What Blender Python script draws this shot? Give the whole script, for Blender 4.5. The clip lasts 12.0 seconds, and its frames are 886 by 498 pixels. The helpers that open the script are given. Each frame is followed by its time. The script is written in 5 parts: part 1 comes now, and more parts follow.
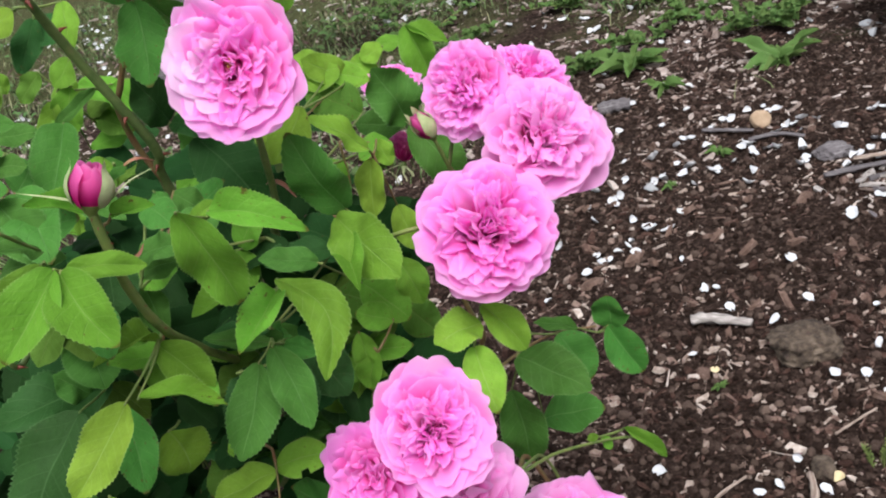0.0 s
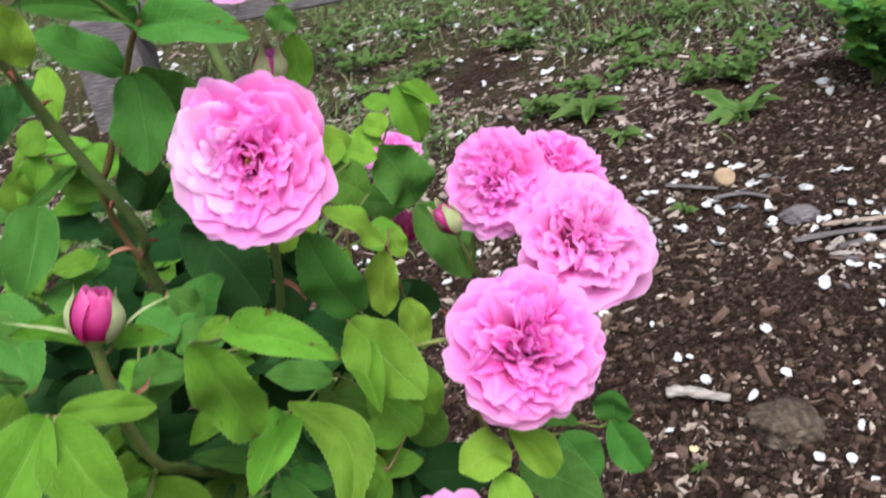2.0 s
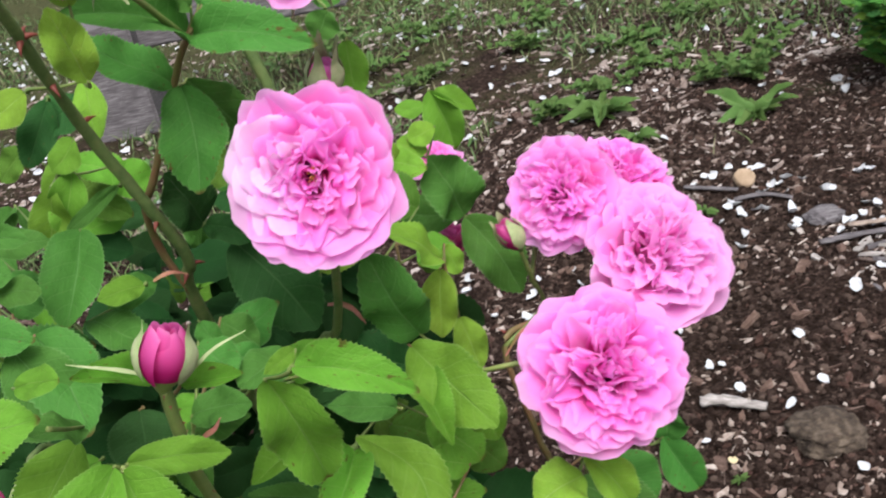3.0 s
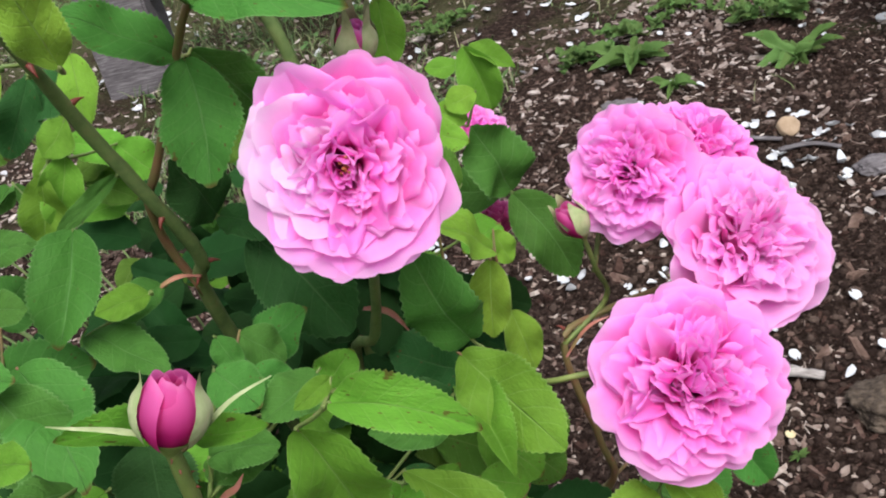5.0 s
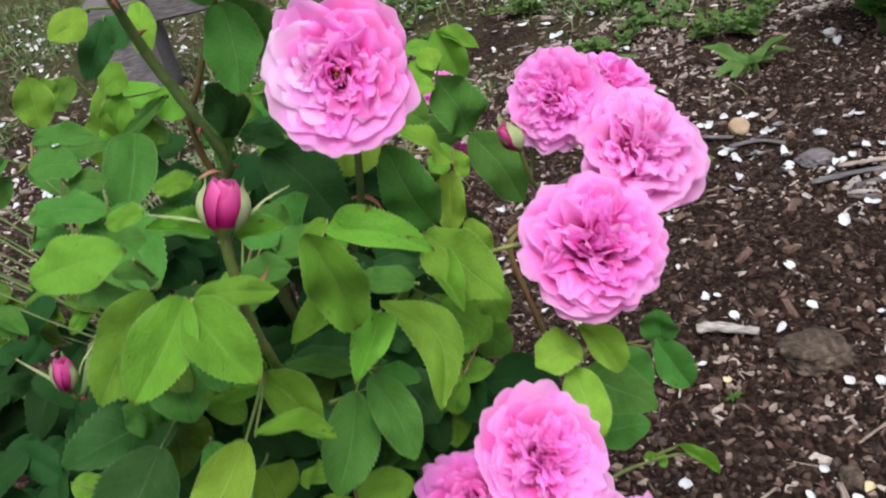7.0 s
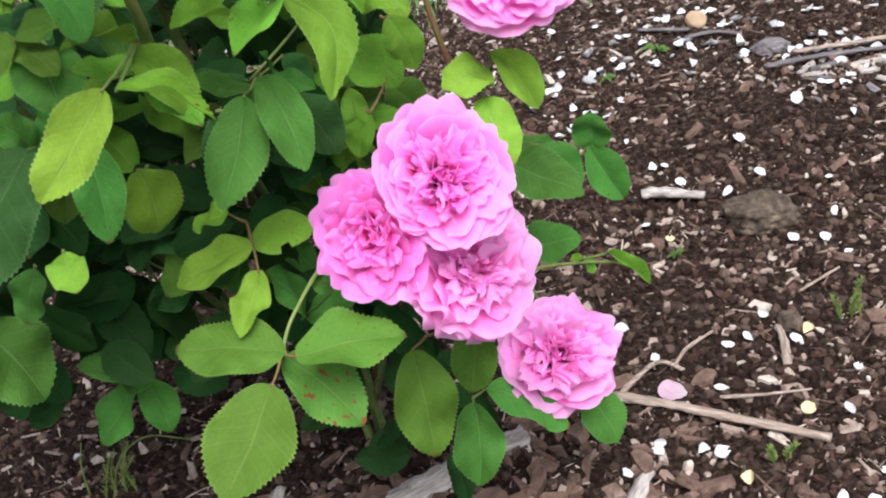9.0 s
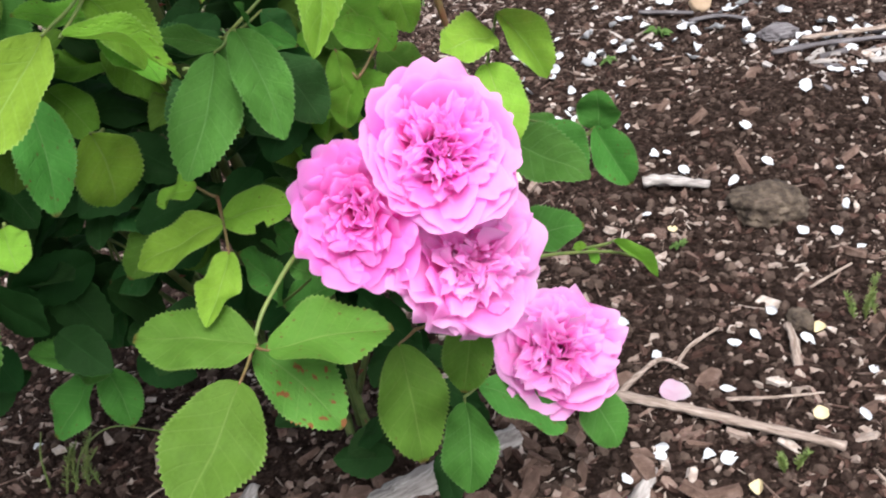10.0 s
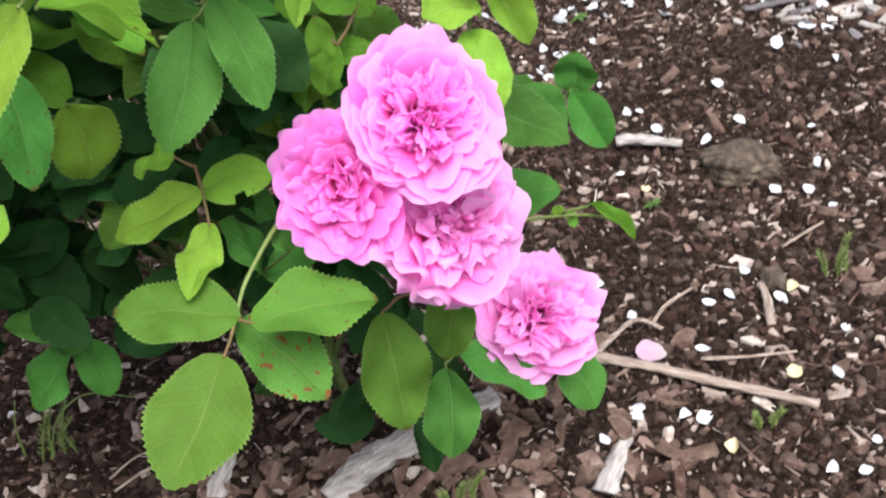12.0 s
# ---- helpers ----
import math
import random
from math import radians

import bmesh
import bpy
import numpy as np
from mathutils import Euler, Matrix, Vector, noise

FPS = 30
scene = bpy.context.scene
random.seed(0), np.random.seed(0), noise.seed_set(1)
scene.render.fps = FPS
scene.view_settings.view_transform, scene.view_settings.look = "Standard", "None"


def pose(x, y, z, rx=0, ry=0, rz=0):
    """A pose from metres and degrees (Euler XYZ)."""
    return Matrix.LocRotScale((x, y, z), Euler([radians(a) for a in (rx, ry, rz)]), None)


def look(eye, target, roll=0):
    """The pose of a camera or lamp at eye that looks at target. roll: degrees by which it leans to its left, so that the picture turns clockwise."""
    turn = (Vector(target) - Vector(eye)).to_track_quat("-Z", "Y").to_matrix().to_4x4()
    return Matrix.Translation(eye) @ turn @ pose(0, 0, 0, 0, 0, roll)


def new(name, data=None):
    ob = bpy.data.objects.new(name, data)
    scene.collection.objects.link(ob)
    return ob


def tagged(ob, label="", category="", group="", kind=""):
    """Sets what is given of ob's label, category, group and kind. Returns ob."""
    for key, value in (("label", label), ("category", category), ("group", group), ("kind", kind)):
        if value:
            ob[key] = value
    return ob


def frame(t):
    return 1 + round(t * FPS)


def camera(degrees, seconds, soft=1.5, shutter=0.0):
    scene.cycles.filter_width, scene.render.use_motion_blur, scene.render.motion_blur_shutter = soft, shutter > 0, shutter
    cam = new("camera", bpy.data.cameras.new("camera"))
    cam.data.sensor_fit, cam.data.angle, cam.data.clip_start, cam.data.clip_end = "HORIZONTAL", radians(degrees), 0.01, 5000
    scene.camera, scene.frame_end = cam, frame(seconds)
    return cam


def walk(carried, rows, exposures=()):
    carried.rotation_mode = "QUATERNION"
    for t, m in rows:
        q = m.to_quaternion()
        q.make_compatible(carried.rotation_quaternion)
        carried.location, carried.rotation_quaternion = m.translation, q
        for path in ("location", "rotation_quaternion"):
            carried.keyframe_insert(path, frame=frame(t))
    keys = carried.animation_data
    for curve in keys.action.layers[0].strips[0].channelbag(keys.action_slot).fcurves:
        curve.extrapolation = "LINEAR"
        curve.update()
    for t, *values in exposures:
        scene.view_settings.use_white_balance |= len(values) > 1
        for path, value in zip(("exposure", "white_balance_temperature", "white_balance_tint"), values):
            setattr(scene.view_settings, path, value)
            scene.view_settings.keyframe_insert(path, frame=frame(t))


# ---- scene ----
cam = camera(45.5, 12.0, soft=2.0, shutter=0.5)
PATH = [
    (0, (0.052, 0.034, 0.831), (-0.089, 1.816, -0.068), -15.9),
    (0.5, (0.043, 0.045, 0.835), (-0.074, 1.827, -0.065), -14.5),
    (1, (0.031, 0.059, 0.837), (-0.072, 1.836, -0.075), -12.9),
    (1.5, (0.01, 0.09, 0.847), (-0.067, 1.857, -0.087), -11.9),
    (2, (-0.007, 0.135, 0.86), (0.013, 1.92, -0.042), -11.6),
    (2.5, (-0.029, 0.154, 0.863), (0.041, 1.955, -0.004), -11.4),
    (3, (-0.046, 0.179, 0.858), (-0.011, 1.964, -0.043), -12.4),
    (3.2, (-0.051, 0.193, 0.852), (-0.022, 1.972, -0.062), -12.6),
    (4.8, (-0.054, 0.269, 0.847), (-0.081, 2.011, -0.135), -14.5),
    (5, (-0.056, 0.269, 0.842), (-0.078, 2.011, -0.14), -14.4),
    (5.5, (-0.051, 0.259, 0.841), (-0.068, 2.003, -0.138), -14.4),
    (6, (-0.051, 0.223, 0.837), (-0.07, 1.975, -0.125), -14.7),
    (6.5, (-0.061, 0.156, 0.841), (-0.071, 1.913, -0.113), -14.7),
    (6.7, (-0.06, 0.123, 0.851), (-0.06, 1.894, -0.078), -14.5),
    (8.3, (-0.073, 0.012, 0.754), (-0.014, 1.781, -0.178), -12.0),
    (8.5, (-0.065, 0.02, 0.725), (-0.014, 1.78, -0.222), -12.2),
    (9, (-0.057, 0.046, 0.686), (0.0, 1.788, -0.295), -12.1),
    (9.5, (-0.061, 0.079, 0.661), (-0.017, 1.813, -0.336), -11.2),
    (10, (-0.059, 0.107, 0.651), (0.017, 1.833, -0.356), -10.4),
    (10.5, (-0.057, 0.114, 0.65), (0.05, 1.839, -0.356), -9.5),
    (11, (-0.056, 0.101, 0.651), (0.069, 1.828, -0.351), -9.0),
    (11.5, (-0.067, 0.087, 0.667), (0.064, 1.807, -0.347), -8.8),
    (12, (-0.066, 0.115, 0.657), (0.054, 1.789, -0.431), -10.1),
]
EXPOSURES = [(0.0, 0.43), (2.0, 0.52), (3.0, 0.50), (5.0, 0.40), (6.0, 0.26), (6.7, 0.26), (8.3, 0.62), (9.5, 0.80), (11.0, 0.88), (12.0, 0.90)]
walk(cam, [(t, look(eye, target, roll)) for t, eye, target, roll in PATH], EXPOSURES)

# ---- light: bright overcast day ----
SUN_ELEVATION, SUN_TURN = radians(59), radians(170)
world = bpy.data.worlds.new("overcast_sky")
scene.world = world
world.use_nodes = True
wn = world.node_tree.nodes
wl = world.node_tree.links
sky = wn.new("ShaderNodeTexSky")
sky.sky_type = "NISHITA"
sky.sun_disc = False
sky.sun_elevation, sky.sun_rotation = SUN_ELEVATION, SUN_TURN
sky.air_density, sky.dust_density, sky.ozone_density = 1.0, 4.0, 1.0
grey = wn.new("ShaderNodeHueSaturation")
grey.inputs["Saturation"].default_value = 0.40
wl.new(sky.outputs["Color"], grey.inputs["Color"])
wl.new(grey.outputs["Color"], wn["Background"].inputs["Color"])
wn["Background"].inputs["Strength"].default_value = 0.13
sun_data = bpy.data.lights.new("sun", "SUN")
sun_data.energy, sun_data.angle, sun_data.color = 3.4, radians(38), (1.0, 0.98, 0.975)
sun = new("sun", sun_data)
sun.matrix_world = look((0.8, -3.5, 7.6), (0.0, 1.0, 0.0))


# ---- materials ----
def material(name, roughness=0.6, specular=0.4):
    m = bpy.data.materials.new(name)
    m.use_nodes = True
    n, l = m.node_tree.nodes, m.node_tree.links
    b = n["Principled BSDF"]
    b.inputs["Roughness"].default_value = roughness
    b.inputs["Specular IOR Level"].default_value = specular
    return m, n, l, b


def ramp(n, stops):
    r = n.new("ShaderNodeValToRGB")
    e = r.color_ramp.elements
    while len(e) < len(stops):
        e.new(0.5)
    for k, (p, c) in enumerate(stops):
        e[k].position, e[k].color = p, (*c, 1)
    return r


def noise_node(n, l, scale, detail=4.0, coords="Object", rough=0.55):
    tc = n.new("ShaderNodeTexCoord")
    t = n.new("ShaderNodeTexNoise")
    t.inputs["Scale"].default_value, t.inputs["Detail"].default_value, t.inputs["Roughness"].default_value = scale, detail, rough
    l.new(tc.outputs[coords], t.inputs["Vector"])
    return t


def math_node(n, l, op, a, b=0.0, clamp=False):
    k = n.new("ShaderNodeMath")
    k.operation, k.use_clamp = op, clamp
    for s, v in zip(k.inputs, (a, b)):
        if isinstance(v, (int, float)):
            s.default_value = v
        else:
            l.new(v, s)
    return k.outputs[0]


def mix_node(n, l, factor, a, b, blend="MIX"):
    k = n.new("ShaderNodeMix")
    k.data_type, k.blend_type = "RGBA", blend
    for s, v in ((k.inputs[0], factor), (k.inputs[6], a), (k.inputs[7], b)):
        if isinstance(v, (int, float)):
            s.default_value = v
        elif isinstance(v, tuple):
            s.default_value = (*v, 1)
        else:
            l.new(v, s)
    return k.outputs[2]


def bump(n, l, bsdf, height, strength, distance):
    k = n.new("ShaderNodeBump")
    k.inputs["Strength"].default_value, k.inputs["Distance"].default_value = strength, distance
    l.new(height, k.inputs["Height"])
    l.new(k.outputs[0], bsdf.inputs["Normal"])


def add_translucency(m, n, l, b, colour, amount):
    t = n.new("ShaderNodeBsdfTranslucent")
    if isinstance(colour, tuple):
        t.inputs["Color"].default_value = (*colour, 1)
    else:
        l.new(colour, t.inputs["Color"])
    mixer = n.new("ShaderNodeMixShader")
    mixer.inputs[0].default_value = amount
    l.new(b.outputs[0], mixer.inputs[1])
    l.new(t.outputs[0], mixer.inputs[2])
    l.new(mixer.outputs[0], n["Material Output"].inputs["Surface"])


def leaf_material(name, colour, pale, joined=False, glow=0.25, rusty=False):
    """Rose leaf: pale veins from the UV map, blotchy green, fine puckered relief."""
    m, n, l, b = material(name, 0.70 if joined else 0.58, 0.08)
    uv = n.new("ShaderNodeUVMap")
    sep = n.new("ShaderNodeSeparateXYZ")
    l.new(uv.outputs[0], sep.inputs[0])
    u = math_node(n, l, "ABSOLUTE", math_node(n, l, "SUBTRACT", math_node(n, l, "MULTIPLY", sep.outputs[0], 2.0), 1.0))
    slant = math_node(n, l, "SUBTRACT", sep.outputs[1], math_node(n, l, "MULTIPLY", u, 0.22))
    saw = math_node(n, l, "ABSOLUTE", math_node(n, l, "SUBTRACT", math_node(n, l, "FRACT", math_node(n, l, "MULTIPLY", slant, 7.5)), 0.5))
    side = math_node(n, l, "SUBTRACT", 1.0, math_node(n, l, "MULTIPLY", saw, 16.0), True)
    rib = math_node(n, l, "SUBTRACT", 1.0, math_node(n, l, "MULTIPLY", u, 26.0), True)
    vein = math_node(n, l, "MAXIMUM", rib, math_node(n, l, "MULTIPLY", side, 0.38))
    blotch = noise_node(n, l, 4.5 if not joined else 60.0, 5.0)
    fine = noise_node(n, l, 26.0 if not joined else 420.0, 3.0)
    if joined:
        pick = n.new("ShaderNodeNewGeometry").outputs["Random Per Island"]
    else:
        pick = n.new("ShaderNodeObjectInfo").outputs["Random"]
    hue = n.new("ShaderNodeHueSaturation")
    hue.inputs["Color"].default_value = (*colour, 1)
    l.new(math_node(n, l, "ADD", 0.492, math_node(n, l, "MULTIPLY", pick, 0.026)), hue.inputs["Hue"])
    wobble = math_node(n, l, "ADD", math_node(n, l, "MULTIPLY", pick, 0.34), math_node(n, l, "ADD", math_node(n, l, "MULTIPLY", blotch.outputs[0], 0.5), math_node(n, l, "MULTIPLY", fine.outputs[0], 0.3)))
    l.new(math_node(n, l, "ADD", 0.44, wobble), hue.inputs["Value"])
    rim = math_node(n, l, "MULTIPLY", math_node(n, l, "SUBTRACT", u, 0.93), 8.0, True)
    mark = math_node(n, l, "MAXIMUM", math_node(n, l, "MULTIPLY", vein, 0.52), rim)
    c = mix_node(n, l, mark, hue.outputs[0], pale)
    if not joined:
        # a few brown specks on some of the blades, and browned tips
        cell = n.new("ShaderNodeTexVoronoi")
        cell.inputs["Scale"].default_value = 9.0
        l.new(n.new("ShaderNodeTexCoord").outputs["Object"], cell.inputs["Vector"])
        near = math_node(n, l, "MULTIPLY", math_node(n, l, "SUBTRACT", 0.17, cell.outputs["Distance"]), 14.0, True)
        some = math_node(n, l, "MULTIPLY", math_node(n, l, "SUBTRACT", math_node(n, l, "ADD", math_node(n, l, "MULTIPLY", blotch.outputs[0], 1.2), math_node(n, l, "MULTIPLY", pick, 0.55)), 1.02), 9.0, True)
        tip = math_node(n, l, "MULTIPLY", math_node(n, l, "MULTIPLY", math_node(n, l, "SUBTRACT", sep.outputs[1], 0.955), 30.0, True), math_node(n, l, "GREATER_THAN", pick, 0.55))
        rust = math_node(n, l, "MULTIPLY", math_node(n, l, "MULTIPLY", math_node(n, l, "SUBTRACT", blotch.outputs[0], 0.645), 30.0, True), math_node(n, l, "GREATER_THAN", pick, 0.72))
        spot = math_node(n, l, "MAXIMUM", math_node(n, l, "MAXIMUM", math_node(n, l, "MULTIPLY", near, some), tip), rust)
        c = mix_node(n, l, math_node(n, l, "MULTIPLY", spot, 0.8), c, (0.10, 0.055, 0.02))
    if rusty:
        blight = noise_node(n, l, 7.0, 2.0)
        c = mix_node(n, l, math_node(n, l, "MULTIPLY", math_node(n, l, "SUBTRACT", blight.outputs[0], 0.60), 22.0, True), c, (0.19, 0.075, 0.030))
    l.new(c, b.inputs["Base Color"])
    # quilted relief: blades swell between the veins
    quilt = math_node(n, l, "ADD", math_node(n, l, "MULTIPLY", vein, -0.30), math_node(n, l, "ADD", math_node(n, l, "MULTIPLY", fine.outputs[0], 0.45), math_node(n, l, "MULTIPLY", blotch.outputs[0], 0.8)))
    bump(n, l, b, quilt, 0.3 if joined else 0.9, 0.0016)
    add_translucency(m, n, l, b, c, glow)
    return m


LEAF = {
    "yellow": leaf_material("leaf_yellow_green", (0.215, 0.390, 0.045), (0.34, 0.50, 0.16), glow=0.40),
    "light": leaf_material("leaf_light_green", (0.135, 0.288, 0.032), (0.25, 0.41, 0.12), glow=0.36),
    "fresh": leaf_material("leaf_fresh_green", (0.088, 0.174, 0.025), (0.19, 0.29, 0.08), glow=0.32),
    "mid": leaf_material("leaf_mid_green", (0.066, 0.180, 0.032), (0.16, 0.31, 0.11), glow=0.28),
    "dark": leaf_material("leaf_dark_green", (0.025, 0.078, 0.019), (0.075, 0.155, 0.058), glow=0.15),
}
LEAF["spotted"] = leaf_material("leaf_rust_spotted", (0.090, 0.196, 0.034), (0.20, 0.33, 0.11), glow=0.32, rusty=True)
LEAF["weed"] = leaf_material("weed_blade_green", (0.095, 0.165, 0.048), (0.16, 0.24, 0.11), glow=0.3)
# inner leaves: green darkened so that the bush's shade sits in the colour
LEAF_SHADE = leaf_material("leaf_shade_green", (0.013, 0.044, 0.010), (0.025, 0.072, 0.022), True, 0.10)
WEED_LEAF = leaf_material("weed_leaf_green", (0.105, 0.180, 0.050), (0.17, 0.25, 0.11), glow=0.3)
WEED = leaf_material("weed_green", (0.078, 0.140, 0.048), (0.15, 0.21, 0.10), True, 0.25)


def petal_material(name, deep, pale):
    """Petal: deep pink at the claw, paler to the rim, with fine lengthwise streaks."""
    m, n, l, b = material(name, 0.55, 0.22)
    uv = n.new("ShaderNodeUVMap")
    sep = n.new("ShaderNodeSeparateXYZ")
    l.new(uv.outputs[0], sep.inputs[0])
    pick = n.new("ShaderNodeObjectInfo").outputs["Random"]
    blot = noise_node(n, l, 2.2, 4.0)
    along = math_node(n, l, "ADD", sep.outputs[1], math_node(n, l, "MULTIPLY", math_node(n, l, "SUBTRACT", blot.outputs[0], 0.5), 0.5))
    along = math_node(n, l, "ADD", along, math_node(n, l, "MULTIPLY", math_node(n, l, "SUBTRACT", pick, 0.5), 0.5), True)
    r = ramp(n, [(0.24, deep), (0.60, tuple((p + q) / 2 for p, q in zip(deep, pale))), (0.92, pale)])
    l.new(along, r.inputs[0])
    # the rim itself bleaches first
    rim = math_node(n, l, "MULTIPLY", math_node(n, l, "SUBTRACT", sep.outputs[1], 0.90), 7.0, True)
    c = mix_node(n, l, math_node(n, l, "MULTIPLY", rim, 0.35), r.outputs[0], tuple(0.5 * p + 0.48 for p in pale))
    l.new(c, b.inputs["Base Color"])
    wave = n.new("ShaderNodeTexWave")
    wave.inputs["Scale"].default_value, wave.inputs["Distortion"].default_value, wave.inputs["Detail"].default_value = 14.0, 3.0, 2.0
    l.new(uv.outputs[0], wave.inputs["Vector"])
    bump(n, l, b, wave.outputs["Fac"], 0.18, 0.0006)
    add_translucency(m, n, l, b, c, 0.62)
    return m


PINK = petal_material("petal_pink", (0.89, 0.095, 0.51), (0.96, 0.445, 0.87))
PALE_PINK = petal_material("petal_faded_pink", (0.89, 0.18, 0.59), (0.96, 0.49, 0.87))
HEART_PINK = petal_material("petal_heart_pink", (0.88, 0.075, 0.50), (0.95, 0.35, 0.84))
PALEST_PINK = petal_material("petal_palest_pink", (0.91, 0.38, 0.72), (0.96, 0.70, 0.94))
DEEP_PINK = petal_material("petal_bud_magenta", (0.55, 0.022, 0.22), (0.84, 0.17, 0.52))


def plain(name, stops, scale, roughness=0.7, relief=0.3, depth=0.002, detail=6.0, joined=False, specular=0.3):
    m, n, l, b = material(name, roughness, specular)
    t = noise_node(n, l, scale, detail)
    r = ramp(n, stops)
    fac = t.outputs[0]
    if joined:
        pick = math_node(n, l, "POWER", n.new("ShaderNodeNewGeometry").outputs["Random Per Island"], 1.45)
        fac = math_node(n, l, "ADD", math_node(n, l, "MULTIPLY", fac, 0.5), math_node(n, l, "MULTIPLY", pick, 0.66), True)
    l.new(fac, r.inputs[0])
    l.new(r.outputs[0], b.inputs["Base Color"])
    fine = noise_node(n, l, scale * 5, 4.0)
    bump(n, l, b, fine.outputs[0], relief, depth)
    return m


def grain_material(name, stops, stretch, scale=60.0, relief=0.5):
    """Weathered wood, its grain running along the object's x."""
    m, n, l, b = material(name, 0.85, 0.2)
    tc = n.new("ShaderNodeTexCoord")
    mp = n.new("ShaderNodeMapping")
    mp.inputs["Scale"].default_value = stretch
    l.new(tc.outputs["Object"], mp.inputs["Vector"])
    t = n.new("ShaderNodeTexNoise")
    t.inputs["Scale"].default_value, t.inputs["Detail"].default_value = scale, 7.0
    l.new(mp.outputs[0], t.inputs["Vector"])
    r = ramp(n, stops)
    l.new(t.outputs[0], r.inputs[0])
    l.new(r.outputs[0], b.inputs["Base Color"])
    bump(n, l, b, t.outputs[0], relief, 0.003)
    return m


CANE = plain("cane_green_bark", [(0.3, (0.065, 0.115, 0.034)), (0.55, (0.120, 0.175, 0.055)), (0.8, (0.17, 0.17, 0.07))], 90.0, 0.55, 0.4, 0.001)
TWIG_RED = plain("stalk_reddish", [(0.3, (0.12, 0.13, 0.04)), (0.6, (0.17, 0.10, 0.05)), (0.85, (0.20, 0.06, 0.04))], 60.0, 0.5, 0.2, 0.001)
STALK = plain("stalk_green", [(0.3, (0.09, 0.15, 0.04)), (0.7, (0.17, 0.21, 0.06))], 80.0, 0.5, 0.3, 0.001)
THORN = plain("thorn_red_brown", [(0.3, (0.10, 0.02, 0.015)), (0.8, (0.22, 0.06, 0.04))], 300.0, 0.45, 0.1, 0.0005)
BRACT = plain("bract_red", [(0.3, (0.20, 0.17, 0.06)), (0.55, (0.36, 0.14, 0.11)), (0.8, (0.45, 0.22, 0.20))], 90.0, 0.5, 0.3, 0.001)
SEPAL = plain("sepal_green", [(0.25, (0.18, 0.26, 0.09)), (0.7, (0.40, 0.44, 0.25))], 120.0, 0.6, 0.3, 0.0008)
STAMEN = plain("stamen_gold", [(0.3, (0.45, 0.20, 0.05)), (0.8, (0.75, 0.50, 0.16))], 900.0, 0.6, 0.2, 0.0005)
FALLEN_PINK = petal_material("petal_fallen_pale", (0.84, 0.58, 0.75), (0.90, 0.83, 0.88))
WHITE = plain("fallen_petal_white", [(0.3, (0.40, 0.42, 0.45)), (0.75, (0.53, 0.54, 0.56))], 90.0, 0.55, 0.2, 0.001)
CREAM = plain("fallen_petal_cream", [(0.3, (0.42, 0.33, 0.17)), (0.75, (0.58, 0.52, 0.36))], 80.0, 0.6, 0.2, 0.001)
CHIP = plain("wood_chip", [(0.12, (0.010, 0.005, 0.004)), (0.36, (0.060, 0.034, 0.027)), (0.58, (0.165, 0.113, 0.094)), (0.80, (0.30, 0.245, 0.212)), (1.0, (0.54, 0.48, 0.44))], 160.0, 0.85, 0.6, 0.002, joined=True, specular=0.08)
DRY_CHIP = plain("dry_wood_chip", [(0.12, (0.022, 0.013, 0.010)), (0.36, (0.075, 0.050, 0.042)), (0.58, (0.205, 0.163, 0.145)), (0.80, (0.36, 0.310, 0.285)), (1.0, (0.54, 0.49, 0.465))], 160.0, 0.85, 0.6, 0.002, joined=True, specular=0.08)
BARK = plain("bark_mulch", [(0.2, (0.045, 0.026, 0.020)), (0.5, (0.13, 0.085, 0.068)), (0.8, (0.25, 0.18, 0.15))], 70.0, 0.85, 0.8, 0.004, specular=0.1)
CRUMB = plain("soil_crumb", [(0.1, (0.010, 0.006, 0.0045)), (0.5, (0.034, 0.022, 0.018)), (1.0, (0.122, 0.088, 0.072))], 200.0, 0.9, 0.8, 0.003, joined=True, specular=0.05)
STONE = plain("stone_brown", [(0.3, (0.022, 0.015, 0.011)), (0.5, (0.078, 0.058, 0.043)), (0.75, (0.175, 0.138, 0.104))], 90.0, 0.85, 0.8, 0.006)
PALE_WOOD = grain_material("driftwood_pale", [(0.3, (0.17, 0.152, 0.143)), (0.55, (0.32, 0.295, 0.282)), (0.75, (0.49, 0.458, 0.436))], (1.0, 7.0, 7.0), 40.0)
GREY_WOOD = grain_material("weathered_grey_wood", [(0.25, (0.055, 0.048, 0.052)), (0.55, (0.125, 0.115, 0.122)), (0.85, (0.25, 0.235, 0.245))], (1.0, 9.0, 9.0), 30.0)
BROWN_WOOD = grain_material("dry_stick_brown", [(0.25, (0.095, 0.068, 0.055)), (0.50, (0.25, 0.196, 0.165)), (0.85, (0.46, 0.395, 0.355))], (1.0, 10.0, 10.0), 40.0)
TAN = plain("cut_disc_tan", [(0.3, (0.24, 0.17, 0.11)), (0.8, (0.36, 0.27, 0.19))], 60.0, 0.8, 0.3, 0.002)
GRASS = plain("grass_blade", [(0.2, (0.04, 0.075, 0.022)), (0.6, (0.085, 0.135, 0.042)), (1.0, (0.22, 0.20, 0.12))], 20.0, 0.6, 0.1, 0.001, joined=True)


